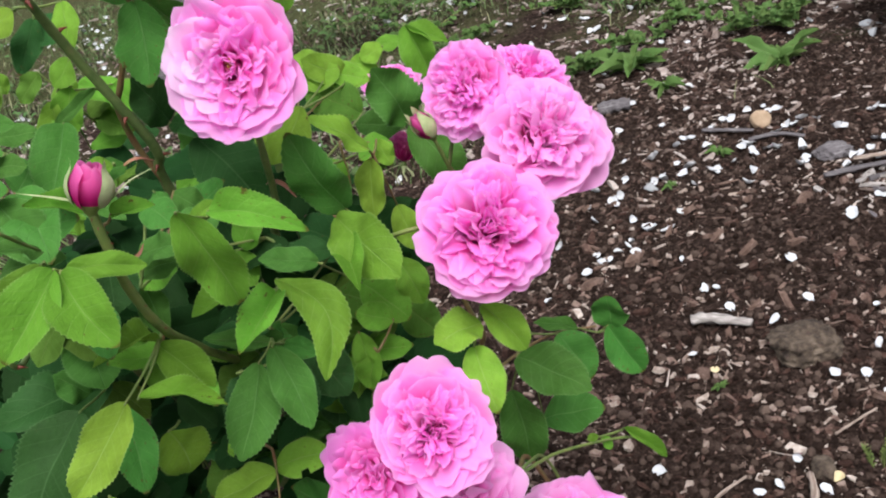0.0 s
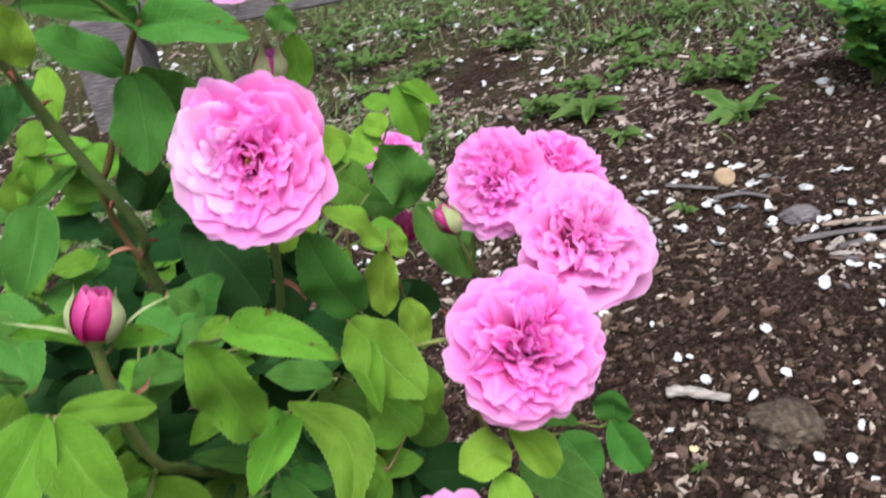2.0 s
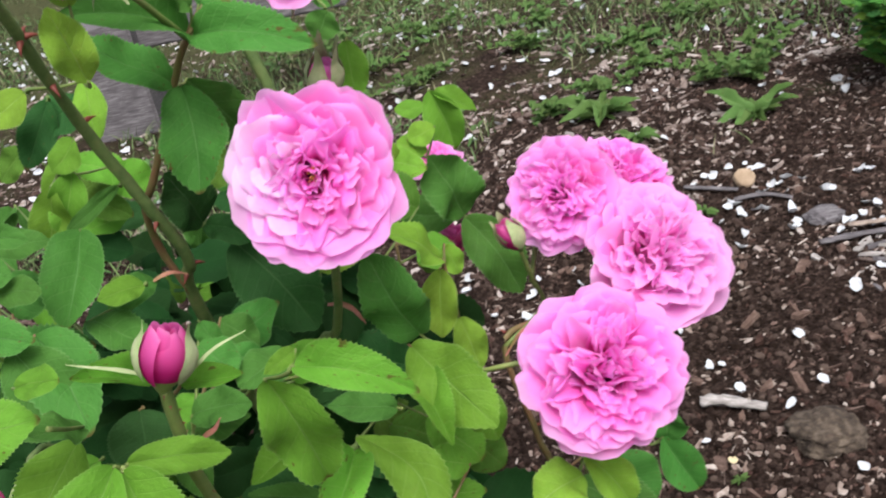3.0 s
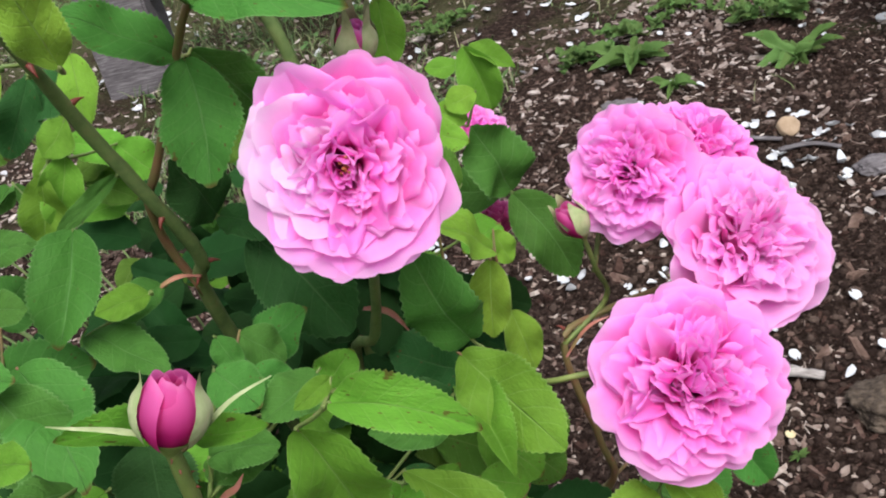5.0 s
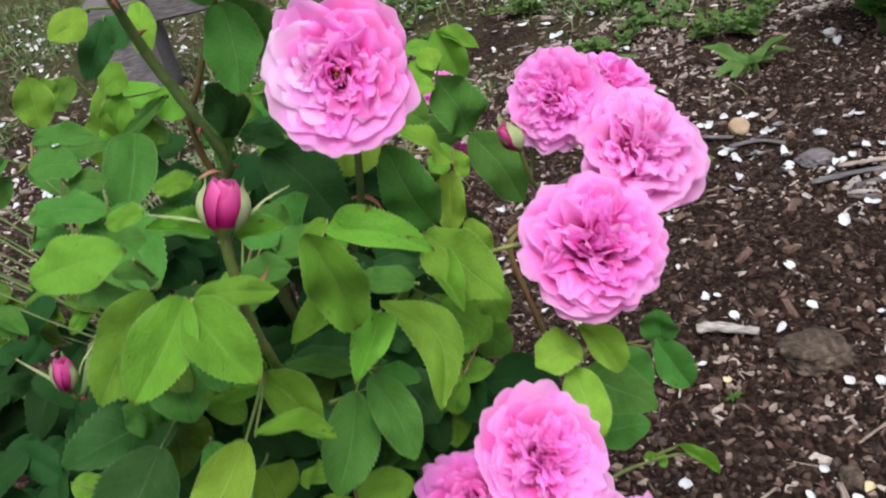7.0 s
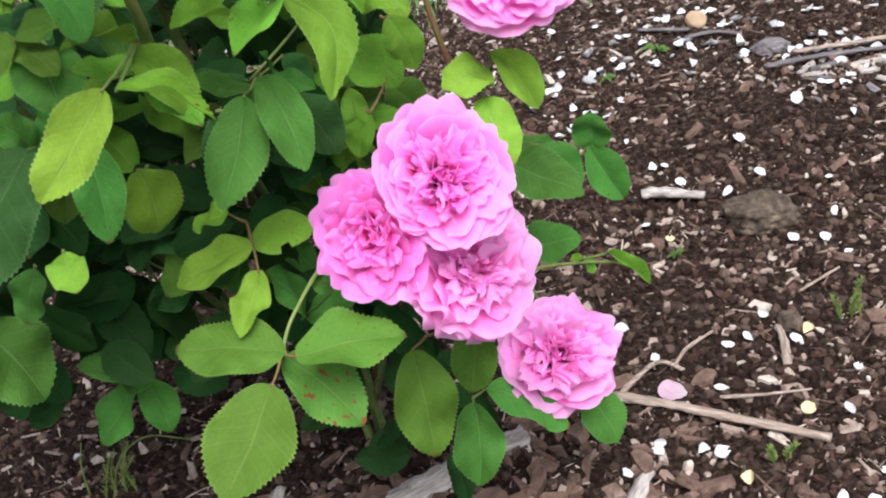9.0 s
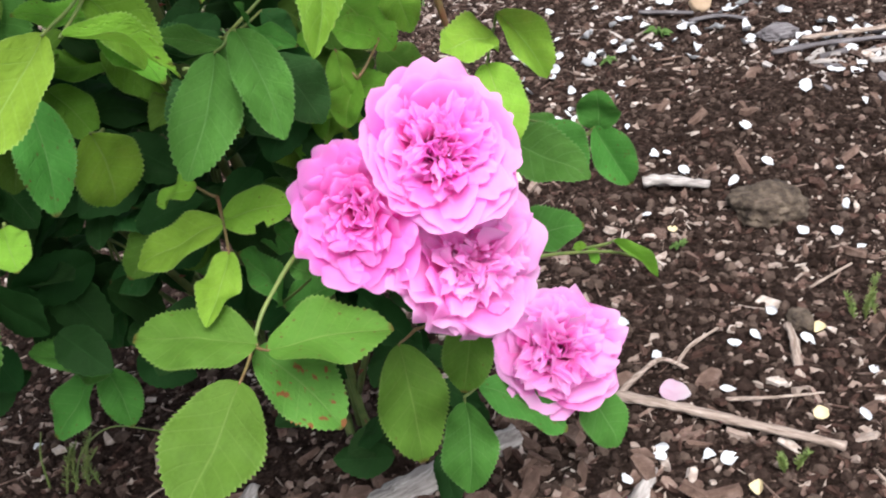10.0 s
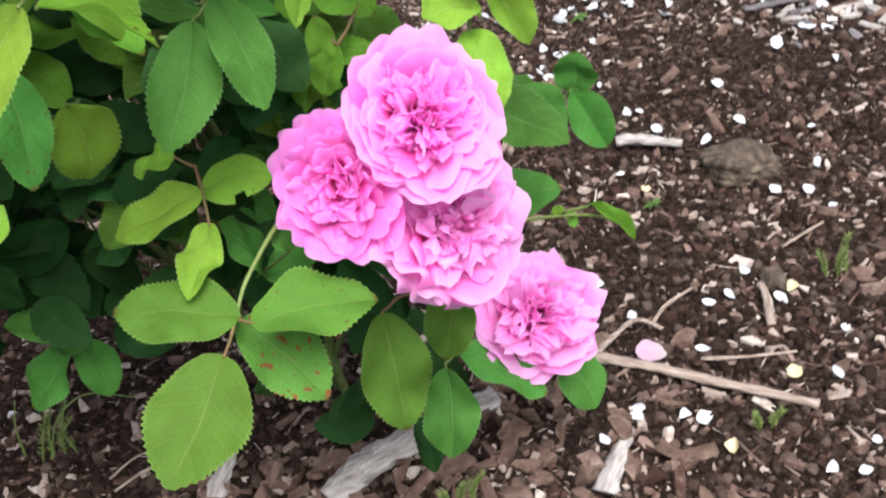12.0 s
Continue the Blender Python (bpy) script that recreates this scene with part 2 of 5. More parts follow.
def soil_material():
    m, n, l, b = material("dark_garden_soil", 0.95, 0.04)
    big = noise_node(n, l, 3.2, 6.0)
    small = noise_node(n, l, 110.0, 8.0, rough=0.7)
    soil = ramp(n, [(0.32, (0.005, 0.003, 0.002)), (0.50, (0.028, 0.018, 0.0145)), (0.66, (0.085, 0.059, 0.048)), (0.82, (0.17, 0.128, 0.106))])
    l.new(small.outputs[0], soil.inputs[0])
    moss = ramp(n, [(0.3, (0.045, 0.062, 0.022)), (0.7, (0.125, 0.138, 0.058))])
    l.new(noise_node(n, l, 45.0, 6.0).outputs[0], moss.inputs[0])
    sep = n.new("ShaderNodeSeparateXYZ")
    l.new(n.new("ShaderNodeTexCoord").outputs["Object"], sep.inputs[0])
    # the lawn begins where the bed ends
    edge = math_node(n, l, "MULTIPLY", math_node(n, l, "SUBTRACT", sep.outputs[1], 2.35), 0.9)
    green = math_node(n, l, "ADD", edge, math_node(n, l, "MULTIPLY", math_node(n, l, "SUBTRACT", big.outputs[0], 0.55), 4.0), True)
    c = mix_node(n, l, math_node(n, l, "MULTIPLY", green, 0.55), soil.outputs[0], moss.outputs[0])
    l.new(c, b.inputs["Base Color"])
    bump(n, l, b, small.outputs[0], 1.0, 0.012)
    return m


SOIL = soil_material()


# ---- mesh helpers ----
def mesh_object(name, verts, faces, mat, parent=None, uvs=None, smooth=True, label=""):
    me = bpy.data.meshes.new(name)
    me.from_pydata([tuple(v) for v in verts], [], faces)
    if uvs is not None:
        lay = me.uv_layers.new(name="UVMap")
        idx = np.empty(len(me.loops), dtype=np.int32)
        me.loops.foreach_get("vertex_index", idx)
        lay.data.foreach_set("uv", np.asarray(uvs, dtype=np.float32)[idx].ravel())
    me.materials.append(mat)
    if smooth:
        me.polygons.foreach_set("use_smooth", [True] * len(me.polygons))
    me.update()
    ob = new(name, me)
    ob.parent = parent
    if label:
        ob["label"] = label
    return ob


def smooth_path(points, steps=6):
    """Points along a Catmull-Rom curve."""
    p = [Vector(q) for q in points]
    if len(p) == 2:
        return [p[0].lerp(p[1], k / steps) for k in range(steps + 1)]
    ext = [p[0] * 2 - p[1]] + p + [p[-1] * 2 - p[-2]]
    out = []
    for i in range(1, len(ext) - 2):
        a, b, c, d = ext[i - 1:i + 3]
        for k in range(steps):
            t = k / steps
            out.append(0.5 * (2 * b + (c - a) * t + (2 * a - 5 * b + 4 * c - d) * t * t + (3 * b - a - 3 * c + d) * t ** 3))
    return out + [p[-1]]


def tube_data(points, r0, r1, sides=8, rough=0.0, steps=6):
    path = smooth_path(points, steps)
    verts, faces = [], []
    side = Vector((0.37, 0.21, 0.9))
    for i, q in enumerate(path):
        d = (path[min(i + 1, len(path) - 1)] - path[max(i - 1, 0)]).normalized()
        s = d.cross(side)
        if s.length < 0.05:
            s = d.cross(Vector((1, 0, 0)))
        s.normalize()
        u = d.cross(s)
        r = r0 + (r1 - r0) * i / (len(path) - 1)
        for k in range(sides):
            a = 2 * math.pi * k / sides
            w = r * (1 + rough * noise.noise(q * 90 + Vector((k * 1.7, 0, 0))))
            verts.append(q + s * (w * math.cos(a)) + u * (w * math.sin(a)))
    n = len(path)
    for i in range(n - 1):
        for k in range(sides):
            a, b = i * sides + k, i * sides + (k + 1) % sides
            faces.append((a, b, b + sides, a + sides))
    faces.append(tuple(range(sides))[::-1])
    faces.append(tuple((n - 1) * sides + k for k in range(sides)))
    return verts, faces


def tube(name, points, r0, r1, mat, parent=None, sides=8, rough=0.0, label=""):
    v, f = tube_data(points, r0, r1, sides, rough)
    return mesh_object(name, v, f, mat, parent, label=label)


def soil_height(x, y):
    q = Vector((x, y, 0))
    h = 0.020 * noise.noise(q * 1.7) + 0.009 * noise.noise(q * 7.0) + 0.005 * noise.noise(q * 23.0) + 0.0025 * noise.noise(q * 60.0)
    return h - 0.004


# ---- ground ----
def spaced(lo, hi, step, far):
    mid = list(np.arange(lo, hi, step))
    out, s = [], step
    v = hi
    while v < far:
        out.append(v)
        s *= 1.35
        v += s
    left, s = [], step
    v = lo
    while v > -far:
        s *= 1.35
        v -= s
        left.append(v)
    return left[::-1] + mid + out


def build_ground():
    xs, ys = spaced(-1.0, 1.3, 0.011, 120.0), spaced(0.5, 2.6, 0.011, 120.0)
    verts = [(x, y, soil_height(x, y) if abs(x) < 8 and abs(y) < 10 else 0.0) for y in ys for x in xs]
    w = len(xs)
    faces = [(j * w + i, j * w + i + 1, (j + 1) * w + i + 1, (j + 1) * w + i) for j in range(len(ys) - 1) for i in range(w - 1)]
    g = mesh_object("ground", verts, faces, SOIL)
    return tagged(g, "dark crumbly garden soil running back into thin lawn", "soil", kind="structure")


build_ground()


# ---- leaves of the rose ----
def blade_data(bend, fold, wave, seed, teeth=15, bite=False, sickle=0.0):
    """A toothed oval leaflet of length 1 along y and width 1 along x, base at the origin, facing up."""
    rng = random.Random(seed)
    rows = teeth * 2
    cols = [-1.0, -0.85, -0.62, -0.36, -0.12, 0.0, 0.12, 0.36, 0.62, 0.85, 1.0]
    verts, uvs = [], []
    skew = rng.uniform(-0.10, 0.10) + sickle
    curl = rng.uniform(-0.02, 0.09)
    for j in range(rows + 1):
        v = j / rows
        half = 0.5 * max(0.0, math.sin(math.pi * min(1.0, v) ** 0.94)) ** 0.60
        if v > 0.88:
            half *= 1.0 - 0.38 * ((v - 0.88) / 0.12) ** 1.2
        half = max(half, 0.012 if v > 0.02 else 0.006)
        for c in cols:
            e = abs(c)
            x = c * half
            y = v
            if e == 1.0 and 0.06 < v < 0.985:
                if j % 2:
                    x *= 1.035
                    y += 0.013
                else:
                    x *= 0.960
            pos = Vector((x * 3 + seed, v * 3, 0.0))
            z = fold * abs(x) * 0.9 - bend * v * v * 0.42
            z += wave * 0.10 * e * math.sin(v * 9.0 + seed + (1.4 if c > 0 else 0.0)) * math.sin(math.pi * v)
            z += 0.045 * noise.noise(pos) + 0.008 * math.sin((v - 0.22 * e) * 47.0) * (e - e * e) * 2.0 - curl * e ** 3 * math.sin(math.pi * v)
            x += skew * math.sin(math.pi * v)
            if bite and c > 0.5 and 0.44 < v < 0.60:
                x *= 0.62
            shrink = 1.0 - 0.10 * bend
            verts.append((x, y * shrink, z))
            uvs.append((0.5 + 0.5 * c, v))
    w = len(cols)
    faces = [(j * w + i, j * w + i + 1, (j + 1) * w + i + 1, (j + 1) * w + i) for j in range(rows) for i in range(w - 1)]
    return verts, faces, uvs


# flat, drooping, folded, arched, wavy, bitten, sickle-shaped
SHAPES = [(0.12, 0.16, 0.7), (0.55, 0.22, 0.7), (0.35, 0.55, 0.5), (1.10, 0.35, 0.5), (0.30, 0.20, 1.4), (0.20, 0.10, 0.5), (0.45, 0.25, 0.4)]
BLADES = {}


def blade_mesh(shape, variant, tone):
    key = (shape, variant, tone)
    if key not in BLADES:
        bend, fold, wave = SHAPES[shape]
        v, f, uv = blade_data(bend, fold, wave, 7 * shape + variant * 3 + 1, 21 + 2 * variant, shape == 5, -0.55 if shape == 6 else 0.0)
        ob = mesh_object("leaflet", v, f, LEAF[tone], None, uv)
        BLADES[key] = ob.data
        bpy.data.objects.remove(ob)
    return BLADES[key]


# the leaves are turned to face this point close to the camera's path
NEAR_CAMERA = Vector((-0.04, 0.10, 0.80))
pick = random.Random(11)


def blade_matrix(base, tip, width, facing, shape=1):
    b, t = Vector(base), Vector(tip)
    axis = t - b
    length = axis.length
    axis.normalize()
    n = (facing - axis * facing.dot(axis)).normalized()
    s = axis.cross(n)
    reach = length / (1.0 - 0.10 * SHAPES[shape][0])
    # a bending blade sinks at its tip: raise the axis to meet it
    rise = SHAPES[shape][0] * 0.42
    axis2 = (axis + n * rise).normalized()
    n2 = s.cross(axis2)
    k = reach / math.sqrt(1 + rise * rise) * (1 + 0.35 * rise)
    m = Matrix((s, axis2, n2)).transposed().to_4x4()
    return Matrix.Translation(b) @ m @ Matrix.Diagonal((width * 0.94, k, k, 1))


rose = new("rose_bush")
rose.location = (-0.136, 0.90, 0.0)
tagged(rose, "leafy rose bush with full pink double blooms in dark soil", "rose bush")
bpy.context.view_layer.update()
HOME = Matrix.Translation((-0.136, 0.90, 0.0)).inverted()


def local(p):
    return Vector(p) - Vector((-0.136, 0.90, 0.0))


def leaf(joint, tone, *blades):
    """A compound leaf: thin stalks from one joint to its leaflets."""
    verts, faces = [], []
    for base, tip, width, shape in blades:
        b = Vector(base)
        d = (Vector(tip) - b) * 0.02
        mid = Vector(joint).lerp(b, 0.5) + Vector((0, 0.002, -0.002))
        v, f = tube_data([local(joint), local(mid), local(b), local(b + d)], 0.0011, 0.0005, 6, 0.0, 3)
        k = len(verts)
        verts += v
        faces += [tuple(i + k for i in q) for q in f]
    stalk = mesh_object("leaf", verts, faces, TWIG_RED if pick.random() < 0.25 else STALK, rose)
    for base, tip, width, shape in blades:
        jitter = Vector((pick.uniform(-0.30, 0.30), pick.uniform(-0.15, 0.15), pick.uniform(-0.2, 0.2)))
        ob = new("leaflet", blade_mesh(shape, pick.randrange(4), tone))
        ob.parent = stalk
        ob.matrix_basis = HOME @ blade_matrix(base, tip, width, (NEAR_CAMERA - Vector(base)).normalized() + Vector((0, 0, 0.72)) + jitter, shape)
    return stalk


leaf((-0.152, 0.725, 0.711), 'mid', ((-0.152, 0.715, 0.714), (-0.186, 0.698, 0.746), 0.026, 1),
     ((-0.149, 0.715, 0.713), (-0.151, 0.689, 0.665), 0.037, 4),
     ((-0.149, 0.736, 0.710), (-0.133, 0.773, 0.659), 0.031, 1))
leaf((-0.229, 0.727, 0.643), 'mid', ((-0.225, 0.717, 0.647), (-0.238, 0.679, 0.611), 0.036, 2))
leaf((-0.203, 0.741, 0.659), 'mid', ((-0.204, 0.741, 0.658), (-0.235, 0.726, 0.643), 0.010, 1))
leaf((-0.251, 0.823, 0.646), 'light', ((-0.252, 0.823, 0.645), (-0.271, 0.819, 0.607), 0.028, 0))
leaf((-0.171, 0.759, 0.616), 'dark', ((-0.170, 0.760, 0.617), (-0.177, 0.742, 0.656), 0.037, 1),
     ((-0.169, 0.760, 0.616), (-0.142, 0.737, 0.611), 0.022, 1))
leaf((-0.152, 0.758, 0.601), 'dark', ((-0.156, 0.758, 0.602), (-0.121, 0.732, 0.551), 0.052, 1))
leaf((-0.054, 0.707, 0.534), 'mid', ((-0.059, 0.708, 0.540), (-0.075, 0.681, 0.608), 0.039, 1))
leaf((-0.011, 0.872, 0.530), 'mid', ((-0.012, 0.872, 0.531), (-0.028, 0.855, 0.587), 0.047, 4),
     ((-0.012, 0.872, 0.530), (0.016, 0.860, 0.470), 0.042, 1),
     ((-0.015, 0.883, 0.528), (-0.056, 0.896, 0.533), 0.034, 1))
leaf((-0.036, 0.760, 0.554), 'yellow', ((-0.037, 0.750, 0.563), (-0.065, 0.722, 0.604), 0.025, 1),
     ((-0.039, 0.760, 0.552), (-0.047, 0.748, 0.511), 0.026, 0),
     ((-0.033, 0.790, 0.497), (-0.027, 0.779, 0.463), 0.025, 1),
     ((-0.033, 0.781, 0.557), (-0.027, 0.780, 0.535), 0.017, 0))
leaf((-0.009, 1.117, 0.549), 'light', ((-0.009, 1.117, 0.548), (0.004, 1.114, 0.490), 0.039, 2),
     ((-0.005, 1.117, 0.545), (0.026, 1.115, 0.524), 0.022, 3),
     ((-0.015, 1.117, 0.534), (-0.044, 1.120, 0.536), 0.021, 0))
leaf((-0.033, 0.685, 0.519), 'light', ((-0.066, 0.697, 0.541), (-0.030, 0.648, 0.511), 0.041, 4),
     ((-0.069, 0.697, 0.518), (-0.055, 0.633, 0.516), 0.023, 2))
leaf((-0.119, 0.591, 0.606), 'light', ((-0.115, 0.586, 0.612), (-0.070, 0.579, 0.593), 0.023, 3),
     ((-0.122, 0.553, 0.629), (-0.113, 0.575, 0.557), 0.034, 0),
     ((-0.115, 0.607, 0.608), (-0.129, 0.596, 0.606), 0.010, 1))
leaf((-0.077, 0.655, 0.529), 'mid', ((-0.079, 0.655, 0.530), (-0.111, 0.646, 0.546), 0.020, 1))
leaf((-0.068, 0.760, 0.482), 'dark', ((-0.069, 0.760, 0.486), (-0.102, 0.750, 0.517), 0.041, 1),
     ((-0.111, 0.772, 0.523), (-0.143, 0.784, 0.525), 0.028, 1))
leaf((-0.166, 0.711, 0.557), 'mid', ((-0.165, 0.711, 0.558), (-0.134, 0.702, 0.583), 0.029, 1),
     ((-0.169, 0.671, 0.600), (-0.161, 0.660, 0.587), 0.014, 4))
leaf((-0.161, 0.550, 0.633), 'light', ((-0.163, 0.550, 0.640), (-0.188, 0.535, 0.659), 0.014, 2),
     ((-0.154, 0.550, 0.638), (-0.129, 0.545, 0.639), 0.012, 2))
leaf((-0.233, 0.626, 0.634), 'mid', ((-0.229, 0.616, 0.641), (-0.206, 0.572, 0.614), 0.037, 1))
leaf((-0.194, 0.715, 0.609), 'mid', ((-0.196, 0.715, 0.609), (-0.216, 0.692, 0.610), 0.019, 1),
     ((-0.233, 0.701, 0.600), (-0.196, 0.670, 0.589), 0.025, 1))
leaf((-0.177, 0.604, 0.567), 'mid', ((-0.171, 0.605, 0.586), (-0.142, 0.595, 0.592), 0.021, 1),
     ((-0.163, 0.629, 0.610), (-0.148, 0.617, 0.597), 0.024, 1),
     ((-0.125, 0.638, 0.591), (-0.146, 0.617, 0.590), 0.024, 1))
leaf((-0.205, 0.646, 0.572), 'dark', ((-0.207, 0.646, 0.571), (-0.206, 0.623, 0.547), 0.039, 1))
leaf((-0.185, 0.500, 0.679), 'light', ((-0.194, 0.499, 0.681), (-0.175, 0.490, 0.685), 0.014, 0))
leaf((-0.189, 0.499, 0.662), 'mid', ((-0.199, 0.552, 0.627), (-0.209, 0.530, 0.642), 0.018, 1))
leaf((-0.262, 0.822, 0.644), 'light', ((-0.244, 0.825, 0.665), (-0.263, 0.822, 0.648), 0.025, 0),
     ((-0.239, 0.877, 0.625), (-0.223, 0.876, 0.601), 0.031, 0),
     ((-0.295, 0.923, 0.564), (-0.253, 0.926, 0.569), 0.021, 0),
     ((-0.280, 0.925, 0.581), (-0.250, 0.928, 0.610), 0.025, 0))
leaf((-0.217, 0.743, 0.706), 'dark', ((-0.208, 0.745, 0.709), (-0.234, 0.741, 0.700), 0.027, 1))
leaf((-0.135, 0.700, 0.739), 'mid', ((-0.135, 0.700, 0.740), (-0.172, 0.663, 0.767), 0.031, 3),
     ((-0.133, 0.700, 0.740), (-0.083, 0.669, 0.734), 0.029, 3),
     ((-0.129, 0.695, 0.754), (-0.135, 0.685, 0.766), 0.015, 4),
     ((-0.127, 0.705, 0.752), (-0.109, 0.702, 0.764), 0.029, 1))
leaf((-0.033, 0.783, 0.743), 'light', ((-0.037, 0.784, 0.742), (-0.035, 0.775, 0.718), 0.019, 0))
leaf((-0.062, 0.768, 0.704), 'light', ((-0.063, 0.768, 0.703), (-0.064, 0.757, 0.672), 0.022, 0))
leaf((-0.075, 0.900, 0.694), 'mid', ((-0.074, 0.900, 0.691), (-0.086, 0.901, 0.674), 0.026, 0),
     ((-0.086, 0.920, 0.708), (-0.065, 0.919, 0.691), 0.027, 0))
leaf((-0.157, 0.580, 0.758), 'yellow', ((-0.153, 0.569, 0.761), (-0.155, 0.557, 0.792), 0.018, 0),
     ((-0.164, 0.621, 0.780), (-0.162, 0.615, 0.805), 0.017, 1))
leaf((-0.176, 0.515, 0.628), 'light', ((-0.176, 0.513, 0.628), (-0.155, 0.491, 0.593), 0.032, 2),
     ((-0.178, 0.513, 0.631), (-0.209, 0.488, 0.600), 0.032, 2),
     ((-0.176, 0.520, 0.626), (-0.142, 0.530, 0.614), 0.016, 1))
leaf((-0.102, 0.620, 0.536), 'light', ((-0.126, 0.644, 0.527), (-0.154, 0.609, 0.537), 0.024, 2),
     ((-0.103, 0.620, 0.535), (-0.121, 0.566, 0.529), 0.025, 2),
     ((-0.100, 0.620, 0.543), (-0.082, 0.575, 0.495), 0.030, 6))
leaf((-0.170, 0.590, 0.540), 'light', ((-0.174, 0.583, 0.538), (-0.152, 0.577, 0.500), 0.028, 2),
     ((-0.172, 0.583, 0.539), (-0.190, 0.545, 0.556), 0.018, 3))
leaf((-0.169, 0.585, 0.543), 'yellow', ((-0.178, 0.522, 0.540), (-0.215, 0.495, 0.504), 0.031, 0),
     ((-0.175, 0.532, 0.535), (-0.143, 0.554, 0.506), 0.014, 3))
leaf((-0.124, 0.645, 0.488), 'mid', ((-0.129, 0.615, 0.490), (-0.155, 0.587, 0.439), 0.037, 0),
     ((-0.117, 0.615, 0.499), (-0.105, 0.590, 0.453), 0.029, 1))
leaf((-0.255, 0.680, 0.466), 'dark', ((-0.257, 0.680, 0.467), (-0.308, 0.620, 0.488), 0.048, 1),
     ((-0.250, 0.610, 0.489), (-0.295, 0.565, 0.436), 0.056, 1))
leaf((0.013, 0.658, 0.457), 'yellow', ((0.014, 0.655, 0.456), (-0.017, 0.634, 0.461), 0.033, 4),
     ((0.017, 0.658, 0.468), (0.039, 0.656, 0.428), 0.026, 2),
     ((0.006, 0.645, 0.445), (0.012, 0.611, 0.413), 0.031, 4))
leaf((0.039, 0.816, 0.338), 'mid', ((0.027, 0.805, 0.323), (0.078, 0.768, 0.302), 0.048, 1),
     ((0.066, 0.835, 0.317), (0.087, 0.823, 0.275), 0.043, 1),
     ((0.015, 0.814, 0.285), (0.014, 0.815, 0.204), 0.045, 1),
     ((0.035, 0.875, 0.199), (0.091, 0.869, 0.201), 0.050, 1))
leaf((0.106, 0.888, 0.274), 'mid', ((0.119, 0.886, 0.278), (0.119, 0.884, 0.313), 0.040, 4),
     ((0.115, 0.886, 0.281), (0.138, 0.874, 0.231), 0.038, 2),
     ((0.087, 0.884, 0.287), (0.051, 0.875, 0.308), 0.017, 1))
leaf((-0.100, 0.759, 0.429), 'fresh', ((-0.092, 0.740, 0.460), (-0.048, 0.718, 0.446), 0.036, 1),
     ((-0.053, 0.738, 0.428), (-0.094, 0.718, 0.430), 0.037, 1),
     ((-0.047, 0.758, 0.426), (-0.027, 0.747, 0.403), 0.033, 1),
     ((-0.106, 0.750, 0.468), (-0.079, 0.739, 0.436), 0.042, 1))
leaf((-0.043, 0.734, 0.482), 'light', ((-0.038, 0.729, 0.482), (-0.028, 0.718, 0.449), 0.028, 1))
leaf((-0.092, 0.796, 0.578), 'yellow', ((-0.097, 0.797, 0.590), (-0.113, 0.775, 0.561), 0.037, 0),
     ((-0.085, 0.838, 0.596), (-0.052, 0.846, 0.599), 0.034, 0),
     ((-0.056, 0.857, 0.587), (-0.089, 0.881, 0.608), 0.030, 0))
leaf((-0.274, 0.664, 0.582), 'mid', ((-0.268, 0.632, 0.587), (-0.224, 0.624, 0.590), 0.028, 1),
     ((-0.292, 0.706, 0.574), (-0.239, 0.699, 0.585), 0.044, 1),
     ((-0.283, 0.729, 0.601), (-0.263, 0.732, 0.620), 0.032, 1),
     ((-0.259, 0.622, 0.608), (-0.238, 0.613, 0.619), 0.024, 0),
     ((-0.273, 0.709, 0.650), (-0.244, 0.714, 0.646), 0.020, 1))
leaf((-0.084, 0.783, 0.545), 'fresh', ((-0.044, 0.834, 0.562), (-0.080, 0.838, 0.590), 0.039, 1),
     ((-0.033, 0.832, 0.535), (-0.048, 0.832, 0.514), 0.024, 0))
leaf((-0.192, 0.610, 0.464), 'yellow', ((-0.193, 0.590, 0.471), (-0.199, 0.610, 0.423), 0.040, 0))
leaf((-0.217, 0.598, 0.494), 'mid', ((-0.218, 0.598, 0.492), (-0.217, 0.576, 0.443), 0.030, 1))
leaf((-0.155, 0.652, 0.396), 'yellow', ((-0.153, 0.636, 0.387), (-0.203, 0.639, 0.370), 0.031, 1),
     ((-0.156, 0.647, 0.383), (-0.115, 0.646, 0.386), 0.031, 5),
     ((-0.151, 0.615, 0.380), (-0.166, 0.579, 0.360), 0.023, 4),
     ((-0.165, 0.657, 0.402), (-0.191, 0.668, 0.393), 0.020, 4))
leaf((-0.146, 0.574, 0.344), 'fresh', ((-0.143, 0.573, 0.345), (-0.204, 0.590, 0.352), 0.041, 1),
     ((-0.151, 0.542, 0.346), (-0.186, 0.495, 0.312), 0.054, 0),
     ((-0.137, 0.560, 0.349), (-0.073, 0.572, 0.338), 0.042, 0))
leaf((-0.146, 0.574, 0.344), 'spotted', ((-0.147, 0.588, 0.333), (-0.110, 0.561, 0.290), 0.043, 0))
leaf((-0.061, 0.632, 0.294), 'fresh', ((-0.072, 0.622, 0.293), (-0.072, 0.602, 0.224), 0.046, 1),
     ((-0.026, 0.642, 0.292), (-0.039, 0.633, 0.240), 0.034, 0))
leaf((-0.038, 0.673, 0.204), 'mid', ((-0.038, 0.673, 0.200), (-0.047, 0.650, 0.143), 0.041, 4),
     ((-0.025, 0.713, 0.179), (0.029, 0.700, 0.137), 0.039, 1))
leaf((0.052, 0.760, 0.117), 'mid', ((0.059, 0.755, 0.118), (0.079, 0.743, 0.069), 0.046, 0))
